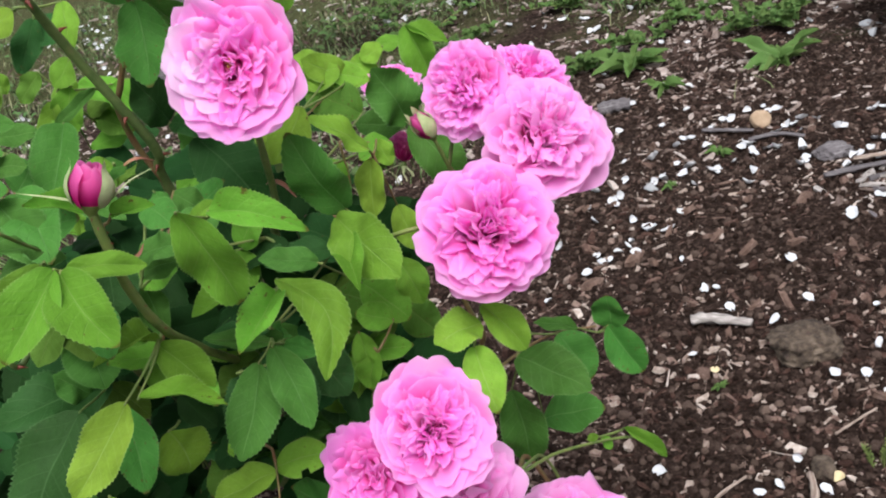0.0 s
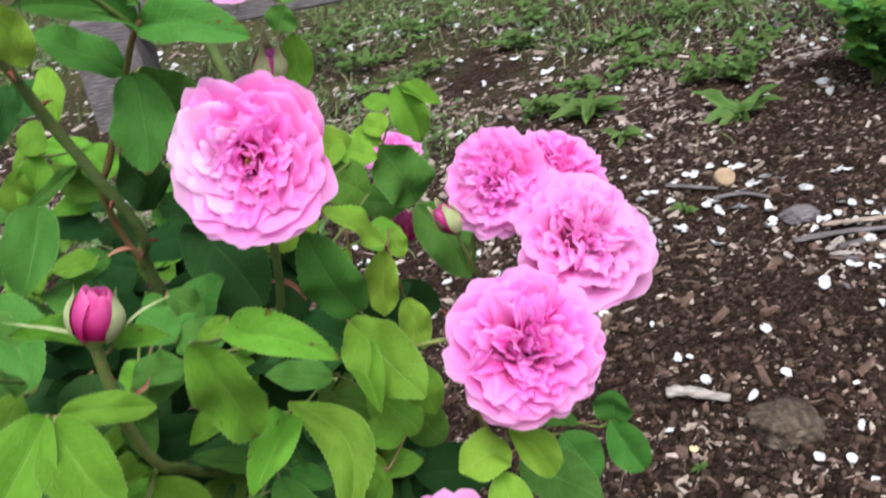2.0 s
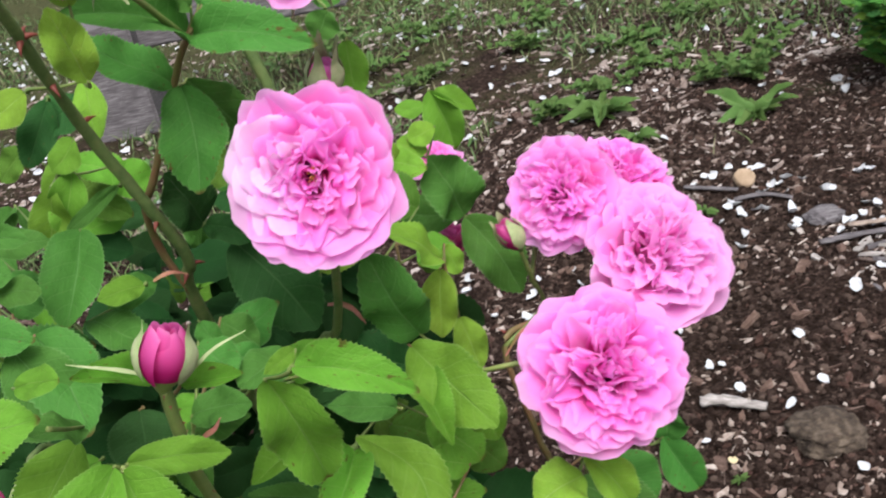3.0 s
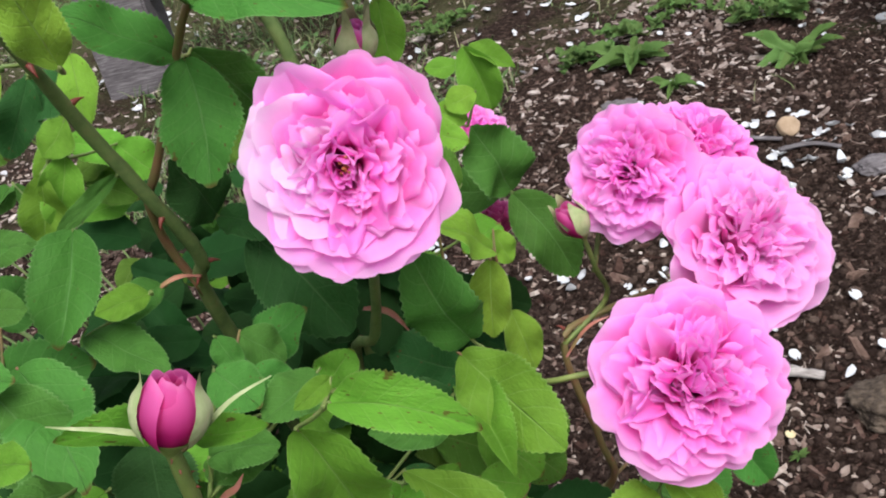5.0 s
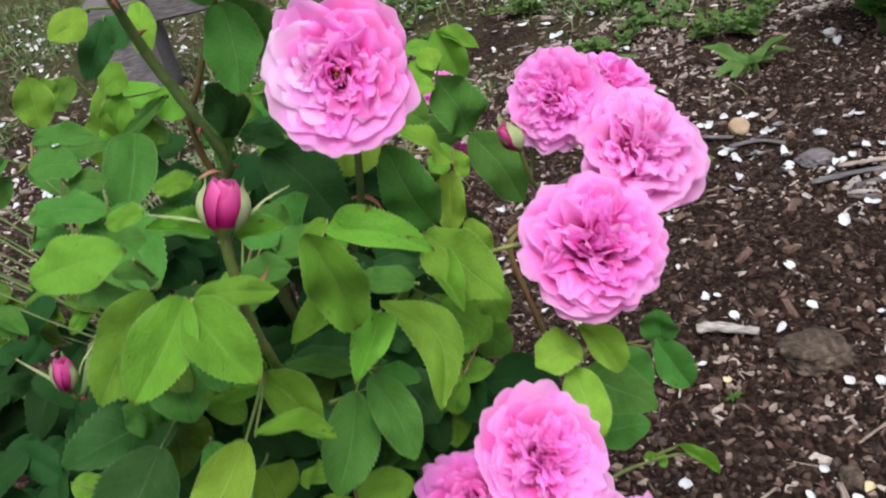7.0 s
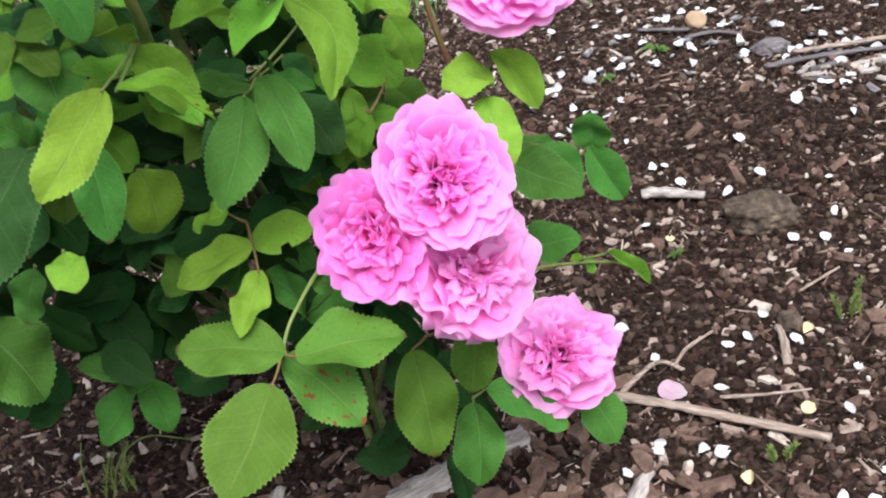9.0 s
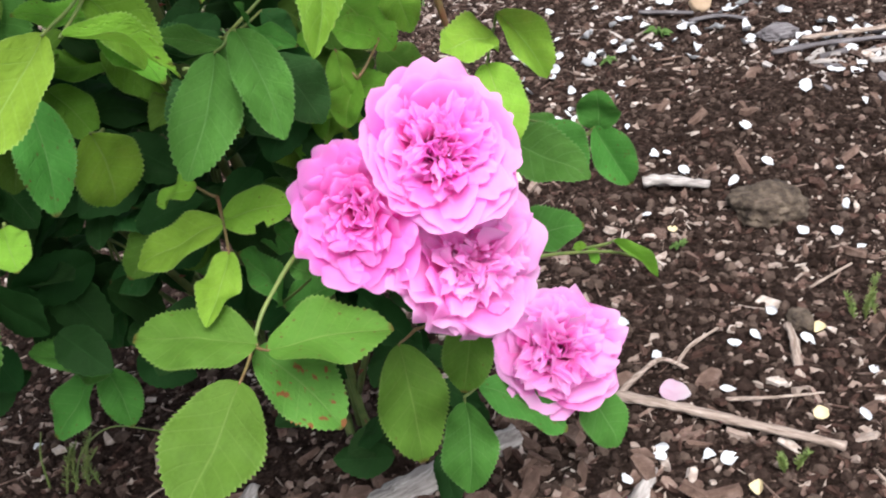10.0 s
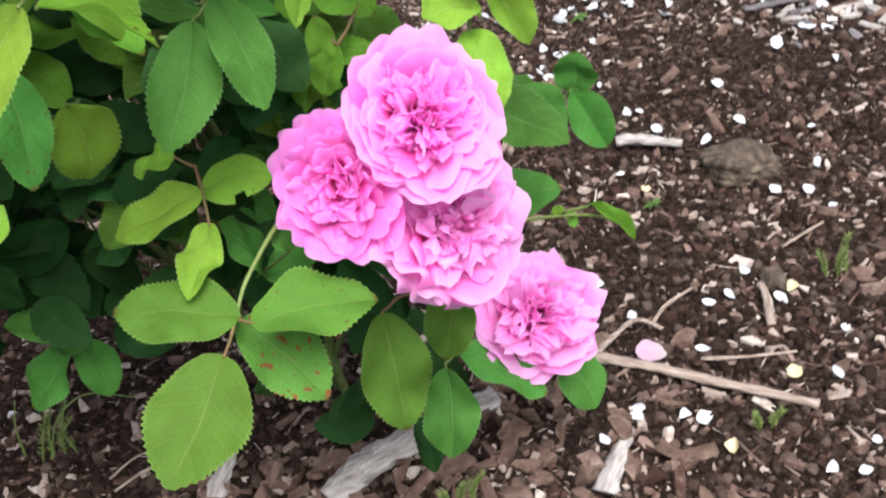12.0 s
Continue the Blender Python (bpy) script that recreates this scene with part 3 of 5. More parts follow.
leaf((-0.275, 0.735, 0.249), 'mid', ((-0.276, 0.735, 0.246), (-0.305, 0.700, 0.289), 0.039, 1),
     ((-0.287, 0.735, 0.243), (-0.327, 0.730, 0.200), 0.040, 0),
     ((-0.279, 0.735, 0.247), (-0.273, 0.727, 0.198), 0.031, 0))
leaf((-0.139, 0.675, 0.305), 'mid', ((-0.139, 0.675, 0.307), (-0.152, 0.656, 0.353), 0.035, 1),
     ((-0.109, 0.614, 0.356), (-0.122, 0.615, 0.365), 0.015, 0),
     ((-0.138, 0.675, 0.301), (-0.104, 0.674, 0.310), 0.026, 1))
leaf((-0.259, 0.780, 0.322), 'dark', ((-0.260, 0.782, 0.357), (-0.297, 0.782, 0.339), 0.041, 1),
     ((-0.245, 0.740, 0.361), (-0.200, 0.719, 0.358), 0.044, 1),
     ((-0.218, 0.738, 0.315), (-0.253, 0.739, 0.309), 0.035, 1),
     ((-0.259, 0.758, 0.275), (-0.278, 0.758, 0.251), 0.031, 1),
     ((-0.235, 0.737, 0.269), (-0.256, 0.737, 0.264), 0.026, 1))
leaf((0.103, 0.814, 0.213), 'light', ((0.105, 0.814, 0.215), (0.136, 0.807, 0.179), 0.014, 2),
     ((0.070, 0.794, 0.227), (0.080, 0.794, 0.228), 0.009, 0),
     ((0.083, 0.804, 0.218), (0.090, 0.803, 0.204), 0.011, 0))
leaf((-0.122, 0.648, 0.482), 'mid', ((-0.127, 0.658, 0.477), (-0.169, 0.659, 0.492), 0.016, 1),
     ((-0.112, 0.643, 0.489), (-0.115, 0.623, 0.509), 0.012, 0),
     ((-0.112, 0.627, 0.493), (-0.091, 0.617, 0.485), 0.015, 1))
leaf((-0.105, 0.658, 0.468), 'dark', ((-0.106, 0.658, 0.468), (-0.088, 0.646, 0.433), 0.036, 1))
leaf((-0.064, 0.677, 0.439), 'light', ((-0.073, 0.678, 0.458), (-0.075, 0.677, 0.424), 0.020, 1),
     ((-0.064, 0.677, 0.439), (-0.076, 0.672, 0.414), 0.021, 2),
     ((-0.048, 0.687, 0.456), (-0.071, 0.688, 0.467), 0.024, 1))
leaf((-0.204, 0.560, 0.617), 'light', ((-0.206, 0.560, 0.616), (-0.242, 0.540, 0.574), 0.033, 1))
leaf((-0.197, 0.570, 0.587), 'mid', ((-0.198, 0.570, 0.586), (-0.185, 0.545, 0.559), 0.025, 1))
leaf((-0.246, 0.585, 0.436), 'yellow', ((-0.247, 0.585, 0.434), (-0.239, 0.560, 0.422), 0.023, 4))
leaf((-0.364, 0.670, 0.345), 'mid', ((-0.344, 0.660, 0.363), (-0.323, 0.660, 0.297), 0.059, 0),
     ((-0.363, 0.670, 0.348), (-0.332, 0.660, 0.383), 0.036, 1),
     ((-0.370, 0.670, 0.345), (-0.382, 0.650, 0.328), 0.037, 0))
leaf((-0.285, 0.640, 0.405), 'mid', ((-0.286, 0.640, 0.403), (-0.299, 0.630, 0.373), 0.026, 4))
leaf((-0.230, 0.620, 0.543), 'mid', ((-0.229, 0.620, 0.541), (-0.223, 0.600, 0.510), 0.041, 1))
leaf((-0.248, 0.680, 0.525), 'light', ((-0.250, 0.680, 0.524), (-0.284, 0.680, 0.503), 0.031, 1))
leaf((-0.130, 0.680, 0.477), 'dark', ((-0.133, 0.680, 0.477), (-0.177, 0.670, 0.483), 0.022, 1),
     ((-0.075, 0.700, 0.515), (-0.122, 0.690, 0.522), 0.026, 1),
     ((-0.109, 0.690, 0.484), (-0.096, 0.690, 0.462), 0.020, 1))
leaf((-0.314, 0.660, 0.429), 'light', ((-0.307, 0.660, 0.429), (-0.324, 0.650, 0.409), 0.021, 1),
     ((-0.342, 0.680, 0.430), (-0.320, 0.670, 0.421), 0.022, 0))
leaf((-0.177, 0.620, 0.569), 'mid', ((-0.180, 0.620, 0.569), (-0.148, 0.610, 0.576), 0.020, 1),
     ((-0.158, 0.660, 0.585), (-0.141, 0.660, 0.569), 0.020, 1),
     ((-0.161, 0.680, 0.593), (-0.146, 0.680, 0.574), 0.023, 1))
leaf((-0.118, 0.700, 0.537), 'light', ((-0.136, 0.700, 0.533), (-0.118, 0.700, 0.555), 0.025, 1),
     ((-0.092, 0.720, 0.506), (-0.124, 0.710, 0.510), 0.026, 1),
     ((-0.149, 0.700, 0.532), (-0.134, 0.690, 0.510), 0.026, 1),
     ((-0.172, 0.660, 0.560), (-0.191, 0.640, 0.550), 0.032, 4),
     ((-0.067, 0.720, 0.474), (-0.041, 0.710, 0.443), 0.036, 1))
leaf((-0.063, 0.800, 0.556), 'light', ((-0.027, 0.820, 0.539), (-0.050, 0.800, 0.538), 0.028, 1),
     ((-0.065, 0.800, 0.518), (-0.083, 0.780, 0.546), 0.033, 1))
leaf((-0.228, 0.500, 0.664), 'light', ((-0.234, 0.500, 0.664), (-0.194, 0.500, 0.666), 0.028, 1))
leaf((-0.236, 0.600, 0.643), 'mid', ((-0.234, 0.600, 0.644), (-0.211, 0.580, 0.609), 0.034, 1))
leaf((-0.258, 0.600, 0.658), 'mid', ((-0.262, 0.600, 0.654), (-0.222, 0.590, 0.652), 0.023, 1),
     ((-0.274, 0.620, 0.632), (-0.251, 0.610, 0.634), 0.018, 1))
leaf((-0.173, 0.600, 0.520), 'light', ((-0.175, 0.600, 0.518), (-0.150, 0.570, 0.497), 0.025, 1),
     ((-0.174, 0.600, 0.519), (-0.203, 0.580, 0.534), 0.019, 1))
leaf((-0.147, 0.620, 0.483), 'dark', ((-0.134, 0.640, 0.467), (-0.154, 0.600, 0.461), 0.038, 1),
     ((-0.119, 0.640, 0.474), (-0.105, 0.600, 0.451), 0.029, 1))
leaf((-0.225, 0.720, 0.727), 'yellow', ((-0.227, 0.720, 0.726), (-0.250, 0.710, 0.717), 0.022, 0),
     ((-0.202, 0.740, 0.720), (-0.202, 0.720, 0.693), 0.019, 1))
leaf((-0.223, 0.740, 0.716), 'dark', ((-0.224, 0.740, 0.714), (-0.243, 0.730, 0.685), 0.022, 1))
leaf((-0.293, 0.780, 0.684), 'light', ((-0.294, 0.780, 0.682), (-0.296, 0.770, 0.649), 0.028, 0),
     ((-0.294, 0.800, 0.674), (-0.289, 0.800, 0.657), 0.016, 0))
leaf((-0.267, 0.820, 0.639), 'light', ((-0.267, 0.820, 0.638), (-0.283, 0.820, 0.596), 0.029, 0),
     ((-0.267, 0.880, 0.642), (-0.291, 0.870, 0.613), 0.021, 0),
     ((-0.275, 0.900, 0.626), (-0.239, 0.900, 0.605), 0.027, 1))
leaf((-0.283, 0.920, 0.591), 'fresh', ((-0.284, 0.920, 0.593), (-0.249, 0.920, 0.605), 0.024, 1),
     ((-0.279, 0.920, 0.590), (-0.251, 0.910, 0.574), 0.023, 1),
     ((-0.301, 0.900, 0.644), (-0.326, 0.900, 0.624), 0.024, 0))
leaf((-0.274, 0.680, 0.668), 'mid', ((-0.273, 0.680, 0.669), (-0.238, 0.670, 0.667), 0.017, 1),
     ((-0.274, 0.660, 0.660), (-0.248, 0.660, 0.654), 0.025, 1),
     ((-0.257, 0.660, 0.645), (-0.237, 0.660, 0.642), 0.019, 1))
leaf((-0.194, 0.690, 0.620), 'light', ((-0.195, 0.690, 0.619), (-0.216, 0.680, 0.621), 0.017, 1))
leaf((-0.078, 0.780, 0.595), 'yellow', ((-0.079, 0.780, 0.597), (-0.108, 0.760, 0.567), 0.033, 0),
     ((-0.048, 0.850, 0.586), (-0.078, 0.840, 0.614), 0.028, 0),
     ((-0.063, 0.850, 0.596), (-0.034, 0.850, 0.583), 0.024, 1))
leaf((-0.029, 0.900, 0.570), 'yellow', ((-0.049, 0.900, 0.586), (-0.028, 0.900, 0.575), 0.020, 0),
     ((-0.019, 0.900, 0.592), (-0.040, 0.900, 0.587), 0.021, 0))
leaf((-0.237, 0.620, 0.546), 'fresh', ((-0.237, 0.620, 0.548), (-0.207, 0.610, 0.553), 0.021, 1),
     ((-0.241, 0.620, 0.544), (-0.219, 0.600, 0.530), 0.023, 1),
     ((-0.241, 0.620, 0.551), (-0.255, 0.600, 0.535), 0.024, 1))
leaf((-0.198, 0.660, 0.545), 'mid', ((-0.200, 0.660, 0.544), (-0.222, 0.650, 0.553), 0.022, 1),
     ((-0.197, 0.660, 0.542), (-0.189, 0.640, 0.515), 0.023, 1))
leaf((-0.265, 0.660, 0.469), 'mid', ((-0.264, 0.660, 0.470), (-0.276, 0.650, 0.496), 0.027, 1),
     ((-0.265, 0.670, 0.467), (-0.245, 0.670, 0.493), 0.020, 0))


# inner foliage that fills the bush
def fill_foliage(count):
    rng = random.Random(5)
    base = [blade_data(0.5, 0.15, 0.5, 40 + k, 9) for k in range(4)]
    verts, faces, uvs = [], [], []
    for k in range(count):
        x, z = rng.uniform(-0.52, -0.05), rng.uniform(0.10, 0.56)
        y = rng.uniform(0.72, 1.04) - 0.03 * (z > 0.3)
        if x > -0.10 and z > 0.46 or z < 0.20 and rng.random() < 0.6:
            continue
        if x < -0.30 and z > 0.46 or z < 0.24 and x < -0.14:
            continue
        v, f, uv = base[k % 4]
        size = rng.uniform(0.032, 0.055)
        facing = Vector((rng.uniform(-0.5, 0.5), rng.uniform(-0.9, -0.2), rng.uniform(0.3, 1.0)))
        way = Vector((rng.uniform(-1, 1), rng.uniform(-0.8, 0.3), rng.uniform(-0.7, 0.4))).normalized()
        m = blade_matrix((x, y, z), Vector((x, y, z)) + way * size, size * rng.uniform(0.6, 0.78), facing)
        o = len(verts)
        verts += [m @ Vector(p) for p in v]
        faces += [tuple(i + o for i in q) for q in f]
        uvs += uv
    verts = [local(p) for p in verts]
    ob = mesh_object("inner_foliage", verts, faces, LEAF_SHADE, rose, uvs)
    return tagged(ob, "leaves inside the bush, their green darkened to stand for shade", kind="stuff")


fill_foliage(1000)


def middle_foliage(count):
    """Leaves between the front sprays and the shaded inside."""
    rng = random.Random(15)
    for k in range(count):
        b = Vector((rng.uniform(-0.30, -0.08), rng.uniform(0.70, 0.76), rng.uniform(0.33, 0.46)))
        out = []
        for q in range(3):
            p = b + Vector((rng.uniform(-0.012, 0.012), rng.uniform(-0.01, 0.01), rng.uniform(-0.01, 0.01)))
            way = Vector((rng.uniform(-1, 1), rng.uniform(-0.7, 0.1), rng.uniform(-1.0, 0.3))).normalized()
            out.append((p, p + way * rng.uniform(0.034, 0.052), rng.uniform(0.024, 0.036), rng.choice((0, 1, 1, 4))))
        leaf(b, rng.choice(("mid", "mid", "fresh", "light", "dark")), *out)


middle_foliage(15)


def back_foliage(count):
    """Light leaves of the far side, seen between the canes."""
    rng = random.Random(9)
    for k in range(count):
        x, y, z = rng.uniform(-0.62, -0.16), rng.uniform(0.86, 1.12), rng.uniform(0.42, 0.60)
        b = Vector((x, y, z))
        out = []
        for q in range(3):
            p = b + Vector((rng.uniform(-0.02, 0.02), rng.uniform(-0.02, 0.02), rng.uniform(-0.015, 0.015)))
            way = Vector((rng.uniform(-1, 1), rng.uniform(-0.6, 0.1), rng.uniform(-1.0, 0.2))).normalized()
            out.append((p, p + way * rng.uniform(0.026, 0.044), rng.uniform(0.016, 0.027), rng.choice((0, 1, 1, 2))))
        leaf(b, rng.choice(("light", "fresh", "mid")), *out)
        cane([(-0.20, 0.92, 0.10), b.lerp(Vector((-0.20, 0.92, 0.10)), 0.5) + Vector((0, 0, 0.06)), b], 0.0016, 0.0008, CANE)


# ---- canes ----
def thorns(owner, points, count, seed, size=0.006):
    rng = random.Random(seed)
    path = smooth_path(points, 8)
    for k in range(count):
        i = rng.randrange(1, len(path) - 1)
        d = (path[i + 1] - path[i]).normalized()
        out = d.cross(Vector((rng.uniform(-1, 1), rng.uniform(-1, 0.2), rng.uniform(-1, 1)))).normalized()
        p = path[i] + out * 0.002
        v, f = tube_data([local(p), local(p + out * size * 0.5 - d * size * 0.05), local(p + out * size - d * size * 0.35)], size * 0.28, size * 0.02, 6, 0.0, 2)
        mesh_object("thorn", v, f, THORN, owner)


def cane(points, r0, r1, mat=CANE, prickles=0, seed=1, size=0.006, label=""):
    ob = tube("cane", [local(p) for p in points], r0, r1, mat, rose, 9, 0.25, label)
    if prickles:
        thorns(ob, points, prickles, seed, size)
    return ob


cane([(-0.140, 0.900, -0.02), (-0.153, 0.899, 0.196), (-0.182, 0.822, 0.421), (-0.191, 0.766, 0.568), (-0.182, 0.747, 0.602), (-0.188, 0.730, 0.643), (-0.200, 0.712, 0.695), (-0.202, 0.681, 0.741), (-0.201, 0.654, 0.777), (-0.203, 0.622, 0.820)], 0.0046, 0.0026, CANE, 16, 3, 0.007, "thick green cane with red thorns")
cane([(-0.122, 0.905, -0.02), (-0.125, 0.872, 0.069), (-0.122, 0.818, 0.246), (-0.125, 0.761, 0.497), (-0.105, 0.710, 0.555), (-0.092, 0.672, 0.619), (-0.089, 0.669, 0.650)], 0.0042, 0.0020, CANE, 6, 4, 0.005)
cane([(-0.191, 0.761, 0.575), (-0.197, 0.753, 0.610), (-0.194, 0.740, 0.641), (-0.182, 0.731, 0.661), (-0.152, 0.715, 0.714), (-0.136, 0.700, 0.739), (-0.114, 0.708, 0.758), (-0.076, 0.718, 0.766)], 0.0024, 0.0017, TWIG_RED, 3, 5, 0.004)
cane([(-0.153, 0.897, 0.146), (-0.167, 0.760, 0.380), (-0.171, 0.639, 0.499), (-0.162, 0.571, 0.555), (-0.1615, 0.548, 0.600), (-0.158, 0.538, 0.630), (-0.1560, 0.533, 0.648)], 0.0032, 0.0026, STALK, 14, 6, 0.0022)
cane([(-0.130, 0.900, 0.02), (-0.130, 0.870, 0.349), (-0.122, 0.847, 0.608), (-0.119, 0.844, 0.654), (-0.126, 0.845, 0.694), (-0.142, 0.848, 0.775)], 0.0045, 0.0038, CANE, 10, 7, 0.010)
cane([(-0.120, 0.847, 0.608), (-0.094, 0.791, 0.665), (-0.081, 0.741, 0.691)], 0.0018, 0.0016, STALK)
cane([(-0.123, 0.873, 0.096), (-0.059, 0.806, 0.278), (0.002, 0.766, 0.366), (0.001, 0.757, 0.412), (-0.009, 0.759, 0.486), (0.018, 0.769, 0.495), (0.068, 0.748, 0.519), (0.082, 0.727, 0.545)], 0.0028, 0.0016, TWIG_RED, 6, 8, 0.005)
cane([(-0.009, 0.759, 0.486), (0.021, 0.771, 0.502), (0.016, 0.756, 0.532), (0.011, 0.748, 0.559)], 0.0016, 0.0014, STALK)
cane([(0.015, 0.758, 0.529), (0.028, 0.772, 0.559), (0.039, 0.762, 0.584)], 0.0015, 0.0015, STALK)
cane([(-0.066, 0.740, 0.498), (-0.033, 0.685, 0.522), (-0.011, 0.674, 0.528), (0.027, 0.677, 0.522)], 0.0017, 0.0015, STALK)
cane([(-0.123, 0.872, 0.076), (-0.091, 0.776, 0.215), (-0.068, 0.655, 0.359), (-0.058, 0.614, 0.395)], 0.0032, 0.0026, CANE, 4, 9)
cane([(-0.069, 0.665, 0.344), (-0.037, 0.644, 0.379), (-0.026, 0.614, 0.415)], 0.0024, 0.0022, STALK)
cane([(-0.080, 0.734, 0.263), (-0.028, 0.703, 0.280), (0.003, 0.708, 0.275), (0.015, 0.767, 0.245), (0.032, 0.785, 0.180)], 0.0024, 0.0020, TWIG_RED)
cane([(-0.028, 0.703, 0.280), (0.007, 0.712, 0.274), (0.045, 0.765, 0.244), (0.104, 0.813, 0.205), (0.130, 0.813, 0.190)], 0.0018, 0.0010, STALK)
cane([(0.007, 0.712, 0.274), (0.017, 0.724, 0.273), (0.029, 0.780, 0.230), (0.042, 0.788, 0.175)], 0.0016, 0.0014, STALK)
cane([(-0.059, 0.806, 0.278), (0.003, 0.845, 0.288), (0.059, 0.889, 0.283), (0.105, 0.887, 0.282)], 0.0016, 0.0010, TWIG_RED)
cane([(-0.136, 0.700, 0.739), (-0.147, 0.660, 0.772), (-0.154, 0.632, 0.790)], 0.0018, 0.0015, STALK)
cane([(-0.146, 0.574, 0.344), (-0.134, 0.590, 0.360), (-0.105, 0.630, 0.372), (-0.074, 0.665, 0.350)], 0.0011, 0.0015, STALK)
cane([(-0.140, 0.900, 0.03), (-0.266, 0.841, 0.299), (-0.307, 0.765, 0.484), (-0.306, 0.672, 0.500), (-0.306, 0.657, 0.517)], 0.0036, 0.0018, CANE, 5, 12)


back_foliage(34)


def bract(points, width):
    """A curled reddish leaf base: a narrow gutter along a short arc."""
    path = smooth_path([local(p) for p in points], 5)
    verts, faces = [], []
    for i, p in enumerate(path):
        d = (path[min(i + 1, len(path) - 1)] - path[max(i - 1, 0)]).normalized()
        up = (Vector((0.0, -0.5, 1.0)) - d * d.dot(Vector((0.0, -0.5, 1.0)))).normalized()
        side = d.cross(up)
        w = width * math.sin(math.pi * min(0.97, 0.15 + 0.85 * i / (len(path) - 1))) ** 0.7
        verts += [p + side * w * 0.5 * u - up * w * 0.35 * (1 - u * u) for u in (-1.0, -0.5, 0.0, 0.5, 1.0)]
    for i in range(len(path) - 1):
        faces += [(i * 5 + k, i * 5 + k + 1, i * 5 + k + 6, i * 5 + k + 5) for k in range(4)]
    return mesh_object("bract", verts, faces, BRACT, rose, label="curled reddish leaf base")


bract([(-0.179, 0.725, 0.603), (-0.185, 0.715, 0.611), (-0.193, 0.712, 0.611), (-0.199, 0.712, 0.607)], 0.0030)
bract([(-0.107, 0.710, 0.572), (-0.099, 0.700, 0.576), (-0.092, 0.696, 0.573), (-0.087, 0.696, 0.562)], 0.0036)
bract([(-0.160, 0.555, 0.601), (-0.153, 0.552, 0.609), (-0.148, 0.551, 0.612), (-0.144, 0.551, 0.617)], 0.0030)
bract([(-0.011, 0.740, 0.491), (-0.001, 0.737, 0.506), (0.007, 0.736, 0.512), (0.016, 0.737, 0.513)], 0.0022)


# ---- blooms ----
def petal_data(curl, cup, belly, ruffle, seed, notch=0.05):
    """A petal of length 1 along z and width 1 along x: broad and rounded, cupped across, its rim rolling towards +y."""
    rows, cols = 11, 12
    verts, uvs = [], []
    for j in range(rows + 1):
        v = (j / rows) ** 0.85
        g = min(1.0, v / 0.62)
        half = 0.5 * (0.20 + 0.80 * g * (2 - g))
        if v > 0.62:
            half *= 1 - 0.10 * ((v - 0.62) / 0.38) ** 2
        for i in range(cols + 1):
            u = 2 * i / cols - 1
            crown = 0.10 * u * u + 0.15 * u ** 4
            z = v * (1 - crown * v * v - notch * math.exp(-(u * 4.5) ** 2) * v ** 4)
            x = u * half
            roll = max(0.0, v - 0.55)
            y = -cup * u * u * half * 1.2 * math.sin(min(1.0, v * 1.1) * math.pi * 0.6)
            y += belly * math.sin(math.pi * v) * 0.22 + curl * roll * roll * 2.4
            z -= abs(curl) * roll * roll * 0.8
            y += ruffle * 0.34 * v * v * noise.noise(Vector((u * 1.3 + seed * 3.1, v * 1.2, seed * 1.7)))
            y += ruffle * 0.15 * v ** 3 * noise.noise(Vector((u * 3.2 + seed, v * 2.0, seed * 2.3)))
            x += ruffle * 0.10 * noise.noise(Vector((u * 1.6, v * 2.0 + seed, 5.0))) * v
            z += (0.03 + 0.07 * ruffle) * v ** 3 * noise.noise(Vector((u * 2.6, seed * 1.9, 8.0)))
            verts.append((x, y, z))
            uvs.append((0.5 + 0.5 * u, v))
    w = cols + 1
    faces = [(j * w + i, j * w + i + 1, (j + 1) * w + i + 1, (j + 1) * w + i) for j in range(rows) for i in range(cols)]
    return verts, faces, uvs


PETALS = {}
# roll of the rim, cup across, belly, ruffle
PETAL_KINDS = {"guard": (0.14, 0.02, 0.18, 0.36), "outer": (0.26, 0.08, 0.30, 0.58), "middle": (0.40, 0.12, 0.40, 0.75), "inner": (0.42, 0.24, 0.45, 0.80),
               "heart": (0.24, 0.35, 0.45, 0.60), "crumpled": (0.40, 0.10, 0.15, 1.4)}


def petal_mesh(kind, variant, mat):
    key = (kind, variant, mat.name)
    if key not in PETALS:
        v, f, uv = petal_data(*PETAL_KINDS[kind], variant * 5 + len(kind), 0.02 + 0.035 * (variant % 3))
        ob = mesh_object("petal", v, f, mat, None, uv)
        PETALS[key] = ob.data
        bpy.data.objects.remove(ob)
    return PETALS[key]


# kind, how many, reach of the rim from the axis, width
RINGS = [("guard", 8, 0.98, 1.02), ("guard", 8, 0.92, 0.96), ("guard", 7, 0.83, 0.86), ("outer", 8, 0.73, 0.72), ("outer", 8, 0.64, 0.60), ("middle", 9, 0.56, 0.52), ("middle", 9, 0.47, 0.48),
         ("middle", 9, 0.39, 0.45), ("inner", 8, 0.31, 0.42), ("inner", 7, 0.23, 0.38), ("inner", 6, 0.16, 0.34), ("heart", 5, 0.09, 0.30), ("heart", 3, 0.04, 0.24)]


def upright_frame(place, axis):
    z = Vector(axis).normalized()
    x = (Vector((1, 0, 0)) - z * z.x).normalized()
    return Matrix.Translation(local(place)) @ Matrix((x, z.cross(x), z)).transposed().to_4x4()


def axis_frame(place, facing):
    z = Vector(facing).normalized()
    x = Vector((0, 0, 1)).cross(z)
    if x.length < 0.1:
        x = Vector((1, 0, 0))
    x.normalize()
    y = z.cross(x)
    return Matrix.Translation(local(place)) @ Matrix((x, y, z)).transposed().to_4x4()


